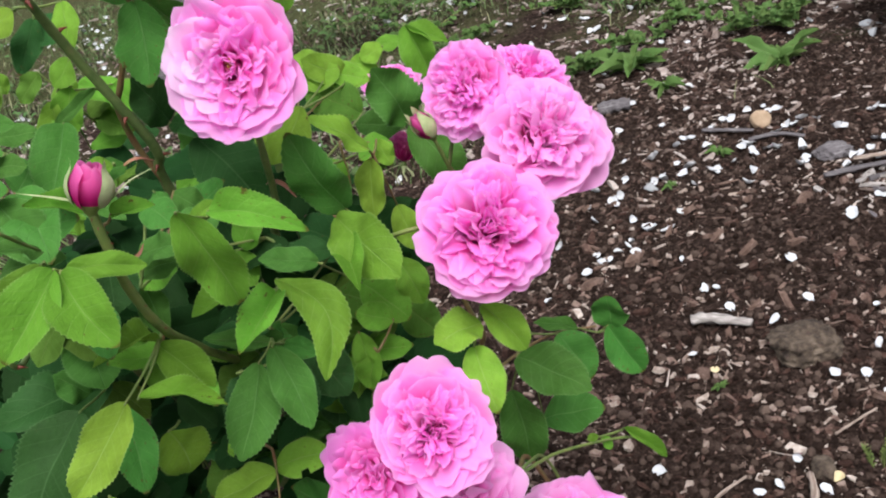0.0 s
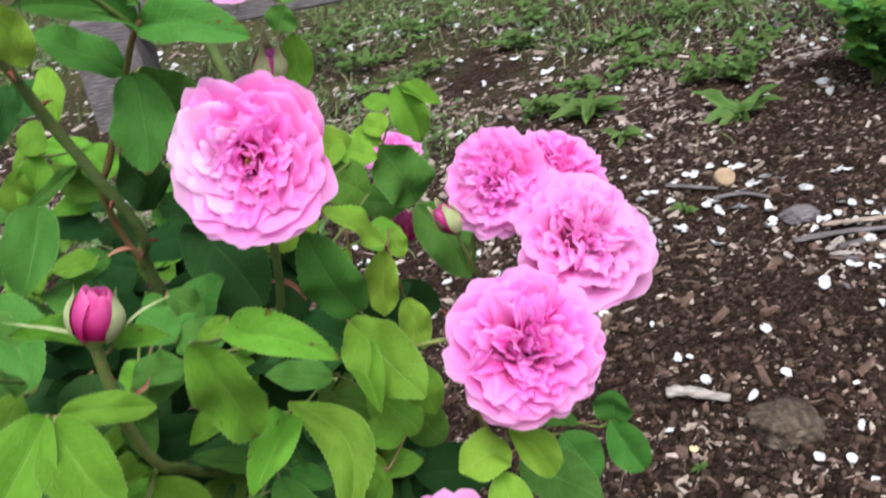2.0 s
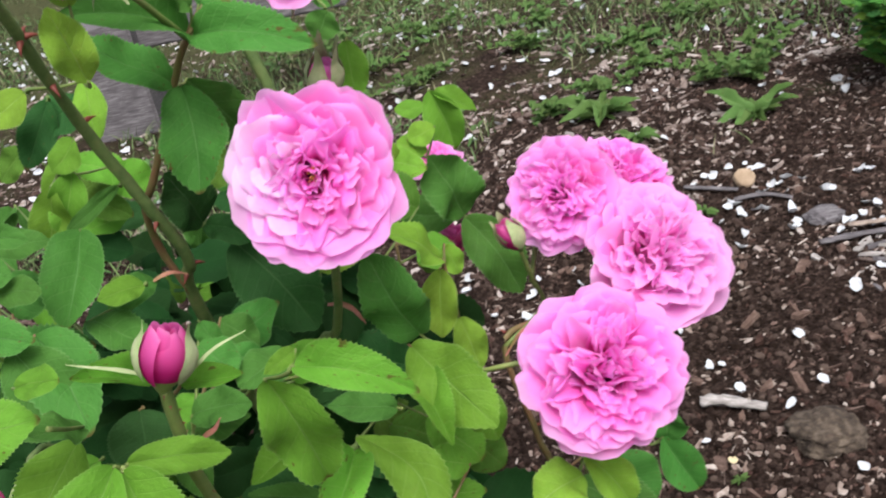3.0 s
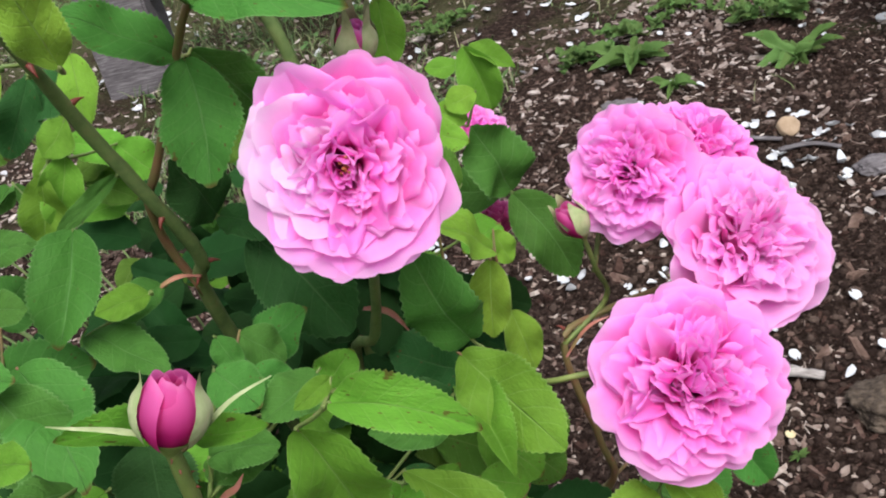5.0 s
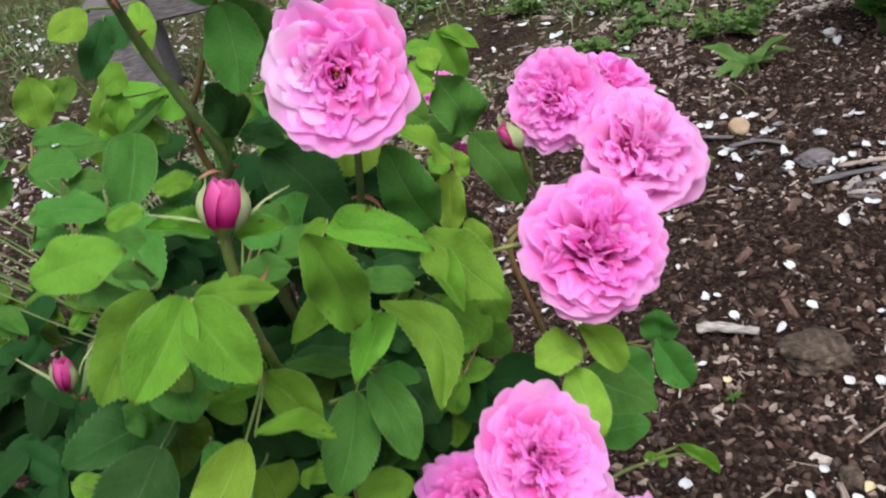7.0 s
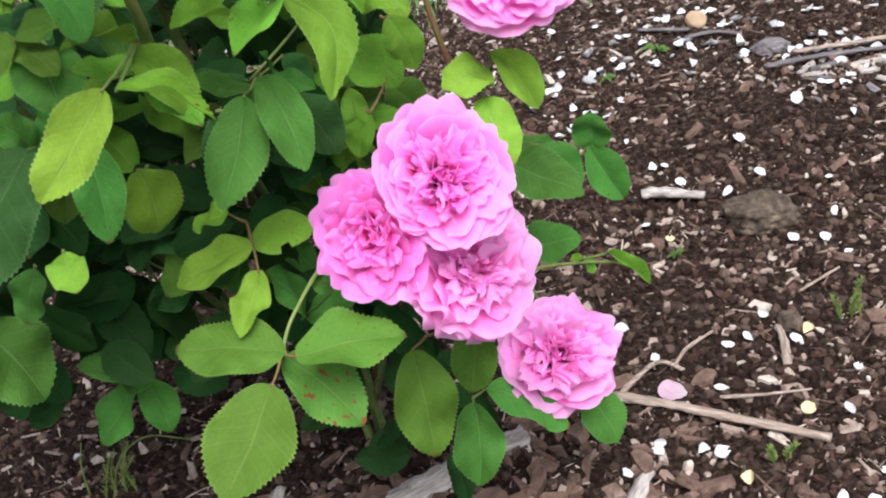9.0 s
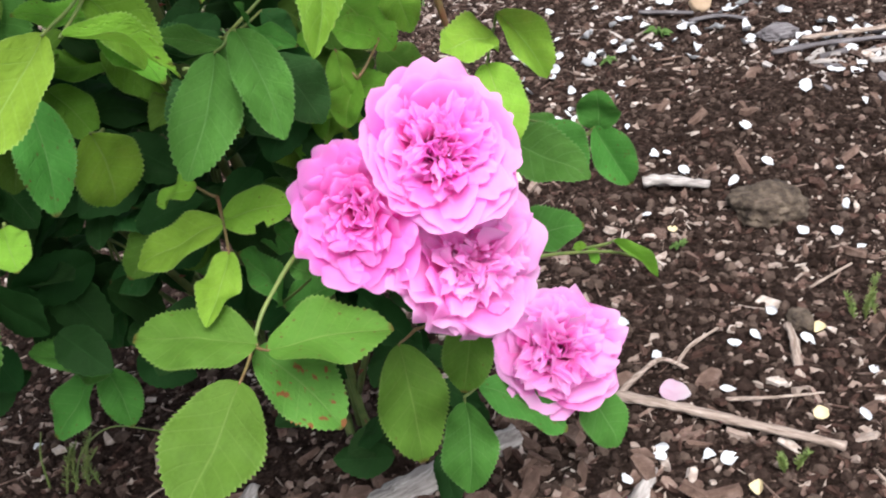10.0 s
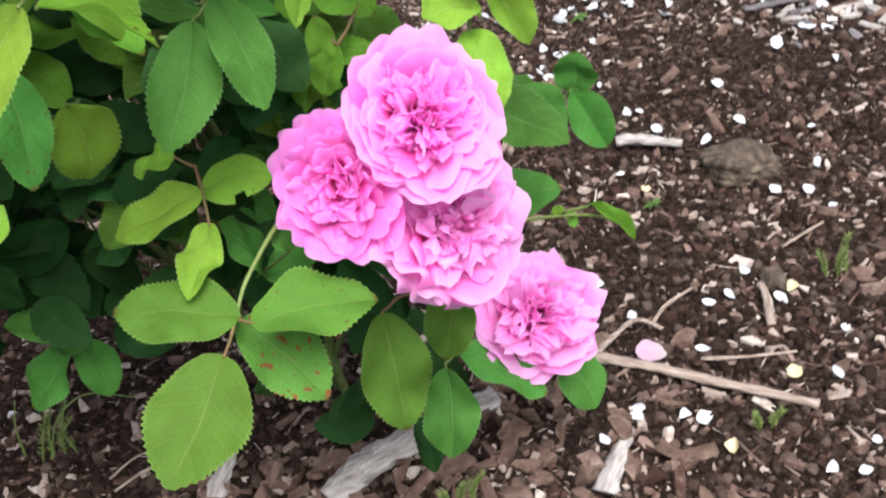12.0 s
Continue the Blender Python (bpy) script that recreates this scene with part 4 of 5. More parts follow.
def bloom(place, facing, radius, seed, mat=PINK, dome=0.30, loose=0.3, dense=1.0, slim=1.0, tall=1.0, quarters=4, pale_sector=None, stamens=False, crumple=0.0, closed=1.0, label=""):
    """A double rose: rings of overlapping petals whose rims lie on a dome, the inner ones gathered into quarters."""
    rng = random.Random(seed)
    f = axis_frame(place, facing) @ Matrix.Diagonal((1, tall, 1, 1))
    prof = [(0.04, -0.72), (0.11, -0.66), (0.15, -0.56), (0.13, -0.46), (0.05, -0.38)]
    verts, faces, n = [], [], 12
    for r, z in prof:
        verts += [f @ Vector((radius * r * math.cos(a), radius * r * math.sin(a), radius * z)) for a in [2 * math.pi * k / n for k in range(n)]]
    for j in range(len(prof) - 1):
        faces += [(j * n + k, j * n + (k + 1) % n, (j + 1) * n + (k + 1) % n, (j + 1) * n + k) for k in range(n)]
    head = mesh_object("bloom", verts, faces, STALK, rose, label=label)
    start = rng.uniform(0, 360)
    for ring, (kind, count, reach, width) in enumerate(RINGS):
        count = max(4, round(count * dense))
        turn = rng.uniform(0, 360)
        inward = ring / (len(RINGS) - 1)
        for k in range(count):
            a = turn + 360 * k / count + rng.gauss(0, 7 + 8 * inward)
            if ring > 4:
                # gather towards the nearest quarter
                step = 360 / quarters
                off = (a - start + step / 2) % step - step / 2
                a -= off * 0.5
            rho = reach * closed * (1 + rng.gauss(0, 0.02 + 0.07 * inward + 0.04 * loose))
            top = dome * (1 - rho * rho) - 0.05 * math.exp(-(rho / 0.25) ** 2) + rng.gauss(0, 0.02 + 0.05 * inward + 0.04 * loose)
            foot, low = 0.03 + 0.04 * rng.random(), -0.36
            tilt = math.degrees(math.atan2(rho - foot, top - low))
            length = math.hypot(rho - foot, top - low)
            twist = rng.gauss(0, 4 + (24 if ring > 3 else 0) + 8 * loose)
            look_kind = "crumpled" if rng.random() < crumple else kind
            skin = HEART_PINK if mat is PINK and ring > 3 and rng.random() < 0.55 else mat
            # outer petals within one sector take a paler pink
            if pale_sector and abs((a - pale_sector[0] + 180) % 360 - 180) < pale_sector[1] and ring < 8:
                skin = PALEST_PINK if rng.random() < 0.75 else PALE_PINK
            m = f @ pose(0, 0, radius * low, 0, 0, a - 90) @ pose(0, radius * foot, 0) @ pose(0, 0, 0, -tilt, 0, 0) @ pose(0, 0, 0, 0, 0, twist)
            ob = new("petal", petal_mesh(look_kind, rng.randrange(7), skin))
            ob.parent = head
            ob.matrix_basis = m @ Matrix.Diagonal((radius * width * (slim if ring > 2 else 1.0) * rng.uniform(0.72, 1.22), radius * length, radius * length * 1.04, 1))
    if stamens:
        # a few stamens deep in the heart
        verts, faces = [], []
        for k in range(14):
            a, r = rng.uniform(0, 6.28), radius * rng.uniform(0.0, 0.09)
            p = Vector((r * math.cos(a), r * math.sin(a), -radius * 0.3))
            q = Vector((r * 1.6 * math.cos(a), r * 1.6 * math.sin(a), radius * rng.uniform(0.02, 0.10)))
            v, fc = tube_data([f @ p, f @ q], 0.0003, 0.0007, 5, 0.0, 2)
            o = len(verts)
            verts += v
            faces += [tuple(i + o for i in t) for t in fc]
        mesh_object("stamen_tuft", verts, faces, STAMEN, head)
    for k in range(5):
        a = 72 * k + rng.uniform(-10, 10)
        sepal(head, f @ pose(0, 0, -radius * 0.52, 0, 0, a) @ pose(0, radius * 0.1, 0) @ pose(0, 0, 0, -rng.uniform(95, 140), 0, 0), radius * 0.62, radius * 0.16, rng.random())
    return head


def sepal(owner, m, length, width, seed, hook=0.4):
    """A long pointed sepal along z, its tip bending towards +y."""
    verts, faces = [], []
    rows = 9
    for j in range(rows + 1):
        v = j / rows
        half = 0.5 * width * (1 - v) ** 0.9 * (1.0 if v > 0.12 else 0.75) + 0.0003
        y = hook * length * max(0.0, v - 0.45) ** 2 + 0.03 * length * math.sin(v * 5 + seed * 6)
        for u in (-1, 0, 1):
            verts.append(m @ Vector((u * half, y + 0.12 * half * (1 - abs(u)) - 0.35 * half * u * u * -1, v * length)))
    for j in range(rows):
        for i in range(2):
            faces.append((j * 3 + i, j * 3 + i + 1, j * 3 + i + 4, j * 3 + i + 3))
    return mesh_object("sepal", verts, faces, SEPAL, owner)


def bud(base, tip, radius, seed, mat=DEEP_PINK, spread=(), label="", reach=1.02, shut=1.0, wrap=0.9, cover=0.72):
    """A half-closed bud: furled petals wrapped in a spiral, five long sepals and a swollen hip."""
    rng = random.Random(seed)
    b, t = Vector(base), Vector(tip)
    length = (t - b).length
    f = upright_frame(base, t - b)
    n = 14
    verts, faces = [], []
    for r, z in [(0.20, -0.24), (0.30, -0.18), (0.38, -0.10), (0.60, 0.0), (0.66, 0.06)]:
        verts += [f @ Vector((radius * r * math.cos(6.2832 * k / n), radius * r * math.sin(6.2832 * k / n), length * z)) for k in range(n)]
    for j in range(4):
        faces += [(j * n + k, j * n + (k + 1) % n, (j + 1) * n + (k + 1) % n, (j + 1) * n + k) for k in range(n)]
    head = mesh_object("bud", verts, faces, STALK, rose, label=label)
    for p in range(10):
        # furled petals, each rim standing a little open and rolled at its edge
        inner = p / 9
        rad = radius * (1.0 - 0.80 * inner)
        span = 2.7 - 0.5 * inner
        a0 = 0.9 + p * 2.4 + rng.uniform(-0.2, 0.2)
        crest = 0.95 + 0.06 * math.sin(p * 2.1) - 0.10 * (p > 6)
        rows, cols = 12, 12
        pv, uv = [], []
        for j in range(rows + 1):
            v = j / rows
            body = math.sin(math.pi * (0.18 + 0.71 * v)) ** 0.75
            for i in range(cols + 1):
                u = 2 * i / cols - 1
                lip = max(0.0, abs(u) - 0.72) * 0.30 + max(0.0, v - 0.86) * (0.35 + 0.45 * math.sin(p * 1.7 + u * 2))
                r = rad * (body * (1 + 0.13 * u) + lip)
                z = shut * length * v * (crest - 0.20 * u * u * v + 0.05 * noise.noise(Vector((u * 2, p * 1.3, v))))
                a = a0 + u * span / 2
                pv.append(f @ Vector((r * math.cos(a), r * math.sin(a), z)))
                uv.append((0.5 + 0.5 * u, v))
        w = cols + 1
        pf = [(j * w + i, j * w + i + 1, (j + 1) * w + i + 1, (j + 1) * w + i) for j in range(rows) for i in range(cols)]
        mesh_object("petal", pv, pf, mat, head, uv)
    for a, lean in spread:
        if lean is None:
            rows, sv, sf = 10, [], []
            for j in range(rows + 1):
                v = j / rows
                half = radius * cover * min(1.0, (0.45 + 2.2 * v)) * max(0.0, 1 - v) ** wrap + 0.0003
                high = v * reach
                r = radius * (1.06 * math.sin(math.pi * (0.18 + 0.71 * min(high, 0.85))) ** 0.75 + 0.06 + 0.5 * max(0.0, high - 0.9) ** 2)
                for u in (-1, -0.5, 0, 0.5, 1):
                    w = u * half / radius
                    sv.append(f @ pose(0, 0, 0, 0, 0, a) @ Vector((r * math.sin(w), r * math.cos(w), length * v * reach)))
            sf = [(j * 5 + i, j * 5 + i + 1, j * 5 + i + 6, j * 5 + i + 5) for j in range(rows) for i in range(4)]
            mesh_object("sepal", sv, sf, SEPAL, head)
        else:
            sepal(head, f @ pose(0, 0, length * 0.05, 0, 0, a) @ pose(0, radius * 0.70, 0) @ pose(0, 0, 0, -lean, 0, 0), length * rng.uniform(1.0, 1.3), radius * 0.36, rng.random(), 0.25)
    return head


bloom((-0.0905, 0.655, 0.672), (-0.05, -0.93, 0.36), 0.0415, 21, PINK, 0.22, 0.2, tall=1.16, quarters=5, pale_sector=(172, 42), stamens=True, label="wide open pink double bloom with golden heart")
bloom((0.0355, 0.651, 0.5275), (0.10, -0.80, 0.58), 0.0490, 22, PINK, 0.40, 0.5, 1.12, 0.85, tall=0.89, quarters=4, label="full rounded pink double bloom")
bloom((0.040, 0.746, 0.591), (-0.40, -0.76, 0.52), 0.0345, 23, PINK, 0.40, 0.5, 1.1, 0.85, label="pink double bloom turned sideways in a cluster")
bloom((0.087, 0.712, 0.556), (0.34, -0.66, 0.66), 0.0450, 24, PALE_PINK, 0.45, 0.9, 1.15, 0.8, crumple=0.25, quarters=5, label="loose ageing pink bloom in a cluster")
bloom((0.088, 0.779, 0.580), (0.40, -0.30, 0.85), 0.034, 25, PINK, 0.4, label="pink bloom at the back of a cluster")
bloom((-0.0290, 0.587, 0.429), (0.14, -0.78, 0.60), 0.0375, 26, PINK, 0.38, 0.7, 1.2, 0.74, tall=1.20, quarters=5, stamens=True, label="dense crumpled pink bloom")
bloom((-0.081, 0.585, 0.402), (-0.48, -0.82, 0.32), 0.0380, 27, HEART_PINK, 0.10, 0.3, 0.9, 1.12, tall=1.08, quarters=5, label="cupped pink bloom turned outwards")
bloom((-0.024, 0.583, 0.367), (0.44, -0.78, 0.46), 0.0465, 28, PALE_PINK, 0.30, 1.0, 0.95, 0.85, crumple=0.5, label="fading papery pink bloom hanging low")
bloom((0.038, 0.730, 0.184), (0.10, -0.72, 0.69), 0.0530, 29, PALE_PINK, 0.50, 0.8, 0.75, 0.95, crumple=0.25, quarters=5, tall=0.92, label="loose pale pink bloom close to the soil")
bloom((-0.026, 0.967, 0.543), (0.15, -0.15, 0.95), 0.028, 30, PINK, label="pink bloom seen from its side behind leaves")
bloom((-0.025, 0.892, 0.498), (0.35, 0.10, 0.90), 0.020, 31, DEEP_PINK, 0.9, dense=0.6, closed=0.55, label="half-opened magenta bloom behind leaves")
bloom((-0.073, 0.717, 0.771), (0.05, -0.55, 0.83), 0.038, 32, PINK, label="pink bloom at the top of the bush")
bloom((-0.153, 0.619, 0.802), (-0.35, -0.55, 0.75), 0.028, 33, DEEP_PINK, 0.6, dense=0.7, closed=0.75, label="half-opened deep pink bloom at the top of a cane")
bud((-0.1545, 0.532, 0.6525), (-0.1468, 0.534, 0.6740), 0.0113, 41, spread=((112, None), (246, None), (96, 78), (284, 44)), label="plump magenta bud with spreading green sepals", reach=1.12)
bud((-0.079, 0.739, 0.686), (-0.075, 0.731, 0.708), 0.0098, 42, PINK, ((10, None), (82, None), (154, None), (226, None), (298, None)), "closed bud still wrapped in pale sepals", reach=1.40, shut=0.84, wrap=0.85, cover=0.85)
bud((0.010, 0.747, 0.563), (0.002, 0.744, 0.583), 0.0080, 43, DEEP_PINK, ((0, None), (72, None), (150, 10), (216, None), (288, None)), "small red-tipped bud beside the cluster", reach=1.1, shut=0.95, wrap=0.6, cover=0.85)
bud((-0.306, 0.657, 0.518), (-0.301, 0.652, 0.541), 0.0078, 44, DEEP_PINK, ((0, None), (120, None), (240, None), (80, 40), (300, 30)), "small magenta bud low in the leaves")


# ---- things lying on the soil ----
def stick(name, points, r0, r1, mat, label, flat=0.65, sides=9, category="stick"):
    base, end = Vector(points[0]), Vector(points[-1])
    turn = math.atan2(end.y - base.y, end.x - base.x)
    back = Matrix.Rotation(-turn, 4, "Z")
    v, f = tube_data([back @ (Vector(p) - base) for p in points], r0, r1, sides, 0.5, 8)
    v = [Vector((p.x, p.y, p.z * flat + 0.003)) for p in v]
    ob = mesh_object(name, v, f, mat)
    ob.matrix_basis = pose(*base, 0, 0, math.degrees(turn))
    return tagged(ob, label, category)


def on_soil(x, y, lift=0.0):
    return (x, y, soil_height(x, y) + lift)


stick("twig", [on_soil(0.105, 0.870, 0.006), on_soil(0.160, 0.826, 0.007), on_soil(0.210, 0.785, 0.008), on_soil(0.268, 0.738, 0.007)], 0.0062, 0.0046, BROWN_WOOD, "long dry split twig lying on the soil", category="twig")
stick("twig", [on_soil(0.112, 0.868, 0.006), on_soil(0.140, 0.890, 0.010), on_soil(0.165, 0.908, 0.010), on_soil(0.185, 0.890, 0.004)], 0.0032, 0.0022, BROWN_WOOD, "thin bent dry twig", 0.9, category="twig")
stick("twig", [on_soil(0.200, 0.830, 0.004), on_soil(0.240, 0.815, 0.005), on_soil(0.285, 0.815, 0.003)], 0.0022, 0.0010, BROWN_WOOD, "thin dry twig on dark soil", 0.9, category="twig")
stick("stick", [on_soil(0.300, 0.930, 0.004), on_soil(0.294, 0.900, 0.005), on_soil(0.275, 0.845, 0.004)], 0.0036, 0.0052, BROWN_WOOD, "short pale stick lying on the soil")
stick("twig", [on_soil(0.175, 0.900, 0.003), on_soil(0.200, 0.925, 0.005), on_soil(0.235, 0.945, 0.003)], 0.0022, 0.0016, BROWN_WOOD, "thin curved dry twig", 0.9, category="twig")
stick("twig", [on_soil(0.348, 0.985, 0.004), on_soil(0.372, 0.998, 0.006), on_soil(0.408, 1.015, 0.004)], 0.0018, 0.0014, BROWN_WOOD, "short brittle twig on the soil", 0.9, category="twig")
stick("stick", [on_soil(0.258, 1.272, 0.010), on_soil(0.285, 1.262, 0.011), on_soil(0.330, 1.232, 0.006)], 0.0088, 0.0062, PALE_WOOD, "bleached chunk of wood on dark soil", 0.8)
stick("driftwood", [on_soil(-0.150, 0.772, 0.004), on_soil(-0.108, 0.798, 0.012), on_soil(-0.066, 0.810, 0.014), on_soil(-0.026, 0.832, 0.010), on_soil(0.010, 0.842, 0.008)], 0.0160, 0.0135, PALE_WOOD, "weathered grey branch piece among bark chips", 0.6, 13, "wood")
stick("stick", [on_soil(0.070, 0.702, 0.004), on_soil(0.092, 0.735, 0.008), on_soil(0.112, 0.764, 0.003)], 0.0105, 0.0045, PALE_WOOD, "pale split wood sliver on the mulch", 0.4)
stick("stick", [on_soil(-0.250, 0.800, 0.004), on_soil(-0.242, 0.825, 0.010), on_soil(-0.233, 0.852, 0.006)], 0.0110, 0.0060, PALE_WOOD, "pale split wood sliver on the mulch", 0.4)
stick("stick", [on_soil(0.560, 1.590, 0.005), on_soil(0.640, 1.585, 0.010), on_soil(0.760, 1.560, 0.006)], 0.0065, 0.0055, GREY_WOOD, "grey weathered board fragment on soil", 0.5)
stick("stick", [on_soil(0.620, 1.620, 0.012), on_soil(0.700, 1.600, 0.012), on_soil(0.800, 1.590, 0.010)], 0.0055, 0.0062, BROWN_WOOD, "dark brown broken stick on soil", 0.6)
stick("stick", [on_soil(0.280, 2.110, 0.006), on_soil(0.320, 2.105, 0.010), on_soil(0.345, 2.100, 0.006)], 0.0190, 0.0170, GREY_WOOD, "grey chunk of rotten wood", 0.7)
stick("stick", [on_soil(0.440, 1.890, 0.004), on_soil(0.480, 1.860, 0.008), on_soil(0.520, 1.835, 0.004)], 0.0055, 0.0048, GREY_WOOD, "grey weathered stick on the soil", 0.6)
stick("stick", [on_soil(0.500, 1.800, 0.004), on_soil(0.550, 1.790, 0.008), on_soil(0.590, 1.765, 0.004)], 0.0055, 0.0048, GREY_WOOD, "grey weathered stick on the soil", 0.6)


def lump(name, place, size, mat, seed, label, category):
    bm = bmesh.new()
    bmesh.ops.create_icosphere(bm, subdivisions=5, radius=1.0)
    for v in bm.verts:
        d = 1 + 0.26 * noise.noise(v.co * 1.3 + Vector((seed, 0, 0))) + 0.13 * noise.noise(v.co * 4 + Vector((0, seed, 0))) + 0.09 * noise.noise(v.co * 9) + 0.05 * noise.noise(v.co * 20)
        v.co = Vector((v.co.x * size[0], v.co.y * size[1], v.co.z * size[2])) * d
    me = bpy.data.meshes.new(name)
    bm.to_mesh(me)
    bm.free()
    me.materials.append(mat)
    me.polygons.foreach_set("use_smooth", [True] * len(me.polygons))
    ob = new(name, me)
    ob.location = place
    return tagged(ob, label, category)


lump("stone", on_soil(0.378, 1.165, 0.006), (0.043, 0.040, 0.022), STONE, 3, "rough brown stone half sunk in soil", "stone")
lump("stone", on_soil(0.610, 1.690, 0.004), (0.030, 0.026, 0.012), GREY_WOOD, 8, "flat grey stone on the soil", "stone")
lump("stone", on_soil(0.318, 0.938, 0.004), (0.012, 0.020, 0.006), STONE, 5, "small flat brown stone", "stone")


def cut_disc():
    n = 28
    verts = [(0.0, 0.0, 0.006)]
    faces = []
    for r, z in ((0.88, 0.006), (1.0, 0.003), (1.0, -0.006)):
        for k in range(n):
            a = 6.2832 * k / n
            w = 0.019 * r * (1 + 0.04 * math.sin(3 * a) + 0.03 * math.sin(7 * a + 1))
            verts.append((w * math.cos(a), w * math.sin(a), z))
    faces += [(0, 1 + k, 1 + (k + 1) % n) for k in range(n)]
    for j in range(2):
        o = 1 + j * n
        faces += [(o + k, o + n + k, o + n + (k + 1) % n, o + (k + 1) % n) for k in range(n)]
    ob = mesh_object("wood_disc", verts, faces, TAN)
    ob.matrix_basis = pose(*on_soil(0.544, 1.866, 0.012), 38, 6, 0)
    return tagged(ob, "round tan slice of cut branch on soil", "wood")


cut_disc()


# ---- fallen petals ----
def fallen_data(kind, seed):
    """A small curved petal; kind 0 oval, 1 heart-shaped, 2 folded over, 3 torn and narrow."""
    verts, uvs = [], []
    rows, cols = 8, 8
    for j in range(rows + 1):
        v = j / rows
        half = 0.5 * math.sin(math.pi * (0.05 + 0.84 * v ** 0.75)) ** 0.75 * (0.55 if kind == 3 else 1.0)
        for i in range(cols + 1):
            u = 2 * i / cols - 1
            y = v - (0.34 * math.exp(-(u * 2.6) ** 2) * v ** 3 if kind == 1 else 0.0) - 0.14 * u * u * v * v
            y += 0.10 * noise.noise(Vector((u * 2.4, seed * 3.7, 1.0))) * v * v
            x = u * half * 0.92 * (1 + 0.30 * noise.noise(Vector((v * 2.6, u * 1.5, seed * 1.9))))
            z = 0.30 * (u * half) ** 2 * 2 + 0.30 * (v - 0.5) ** 2 + 0.10 * noise.noise(Vector((u * 1.6, v * 2.2, seed)))
            if kind == 2 and u > 0.1:
                x, z = x * 0.45, z + 0.55 * (u - 0.1) * half
            verts.append((x, y - 0.5, z))
            uvs.append((0.5 + 0.5 * u, v))
    w = cols + 1
    return verts, [(j * w + i, j * w + i + 1, (j + 1) * w + i + 1, (j + 1) * w + i) for j in range(rows) for i in range(cols)], uvs


FALLEN = {}


def fallen_petal(x, y, size, seed, mat=WHITE, label="white fallen blossom petal lying on the soil"):
    rng = random.Random(seed)
    kind = rng.choice((0, 1, 1, 1, 2, 2, 3))
    cut = rng.randrange(5)
    key = (kind, cut, mat.name)
    if key not in FALLEN:
        v, f, uv = fallen_data(kind, kind * 2.3 + cut * 1.1)
        ob = mesh_object("fallen_petal", v, f, mat, None, uv)
        FALLEN[key] = ob.data
        bpy.data.objects.remove(ob)
    ob = new("fallen_petal", FALLEN[key])
    ob.matrix_basis = pose(*on_soil(x, y, 0.0065), rng.uniform(2, 24), rng.uniform(-14, 14), 0) @ pose(0, 0, 0, 0, 0, rng.uniform(0, 360)) @ Matrix.Diagonal((size * rng.uniform(0.8, 1.1), size * rng.uniform(0.85, 1.25), size, 1))
    return tagged(ob, label, "petal", "fallen petals")


def white_petal(x, y):
    seed = round(x * 7000) + round(y * 1000)
    fallen_petal(x, y, (0.0125 + 0.004 * max(0.0, min(1.0, y - 0.8))) * (1 + 0.2 * math.sin(seed * 2.1)), seed)


white_petal(0.169, 1.519)
white_petal(0.186, 1.497)
white_petal(0.202, 1.511)
white_petal(0.228, 1.492)
white_petal(0.146, 1.471)
white_petal(0.076, 1.423)
white_petal(0.298, 1.350)
white_petal(0.315, 1.282)
white_petal(0.491, 1.215)
white_petal(0.462, 1.141)
white_petal(0.324, 1.597)
white_petal(0.554, 1.455)
white_petal(0.562, 1.683)
white_petal(0.637, 1.660)
white_petal(0.666, 1.666)
white_petal(0.614, 1.631)
white_petal(0.419, 1.714)
white_petal(0.266, 1.776)
white_petal(0.280, 1.848)
white_petal(0.230, 1.811)
white_petal(0.298, 1.993)
white_petal(0.347, 2.099)
white_petal(0.380, 1.974)
white_petal(0.438, 2.004)
white_petal(0.459, 1.887)
white_petal(0.535, 1.926)
white_petal(0.586, 1.904)
white_petal(0.661, 1.773)
white_petal(0.475, 2.127)
white_petal(0.439, 2.175)
white_petal(0.544, 2.418)
white_petal(0.492, 2.452)
white_petal(0.443, 2.481)
white_petal(0.338, 2.591)
white_petal(0.360, 2.675)
white_petal(0.305, 2.522)
white_petal(0.764, 2.235)
white_petal(0.715, 2.413)
white_petal(0.174, 2.880)
white_petal(0.428, 2.760)
white_petal(0.125, 1.676)
white_petal(0.146, 0.981)
white_petal(0.164, 0.922)
white_petal(0.208, 0.846)
white_petal(0.297, 0.961)
white_petal(0.240, 0.914)
white_petal(0.264, 0.920)
white_petal(0.306, 0.896)
white_petal(0.126, 0.786)
white_petal(0.120, 0.774)
white_petal(0.160, 0.768)
white_petal(0.177, 0.761)
white_petal(0.086, 0.756)
white_petal(0.303, 0.774)
white_petal(0.341, 0.834)
white_petal(0.390, 1.097)
white_petal(0.423, 1.082)
white_petal(0.460, 1.138)
white_petal(0.432, 1.038)
white_petal(0.240, 1.201)
white_petal(0.313, 1.345)
white_petal(0.294, 1.346)
white_petal(0.358, 1.226)
white_petal(0.417, 1.262)
white_petal(0.287, 1.443)
white_petal(0.606, 1.486)
white_petal(0.672, 1.576)
white_petal(0.643, 1.652)
white_petal(0.674, 1.617)
white_petal(0.600, 1.374)
white_petal(0.550, 1.447)
white_petal(0.246, 0.673)
white_petal(0.270, 0.662)
white_petal(0.295, 0.693)
white_petal(-0.458, 0.985)
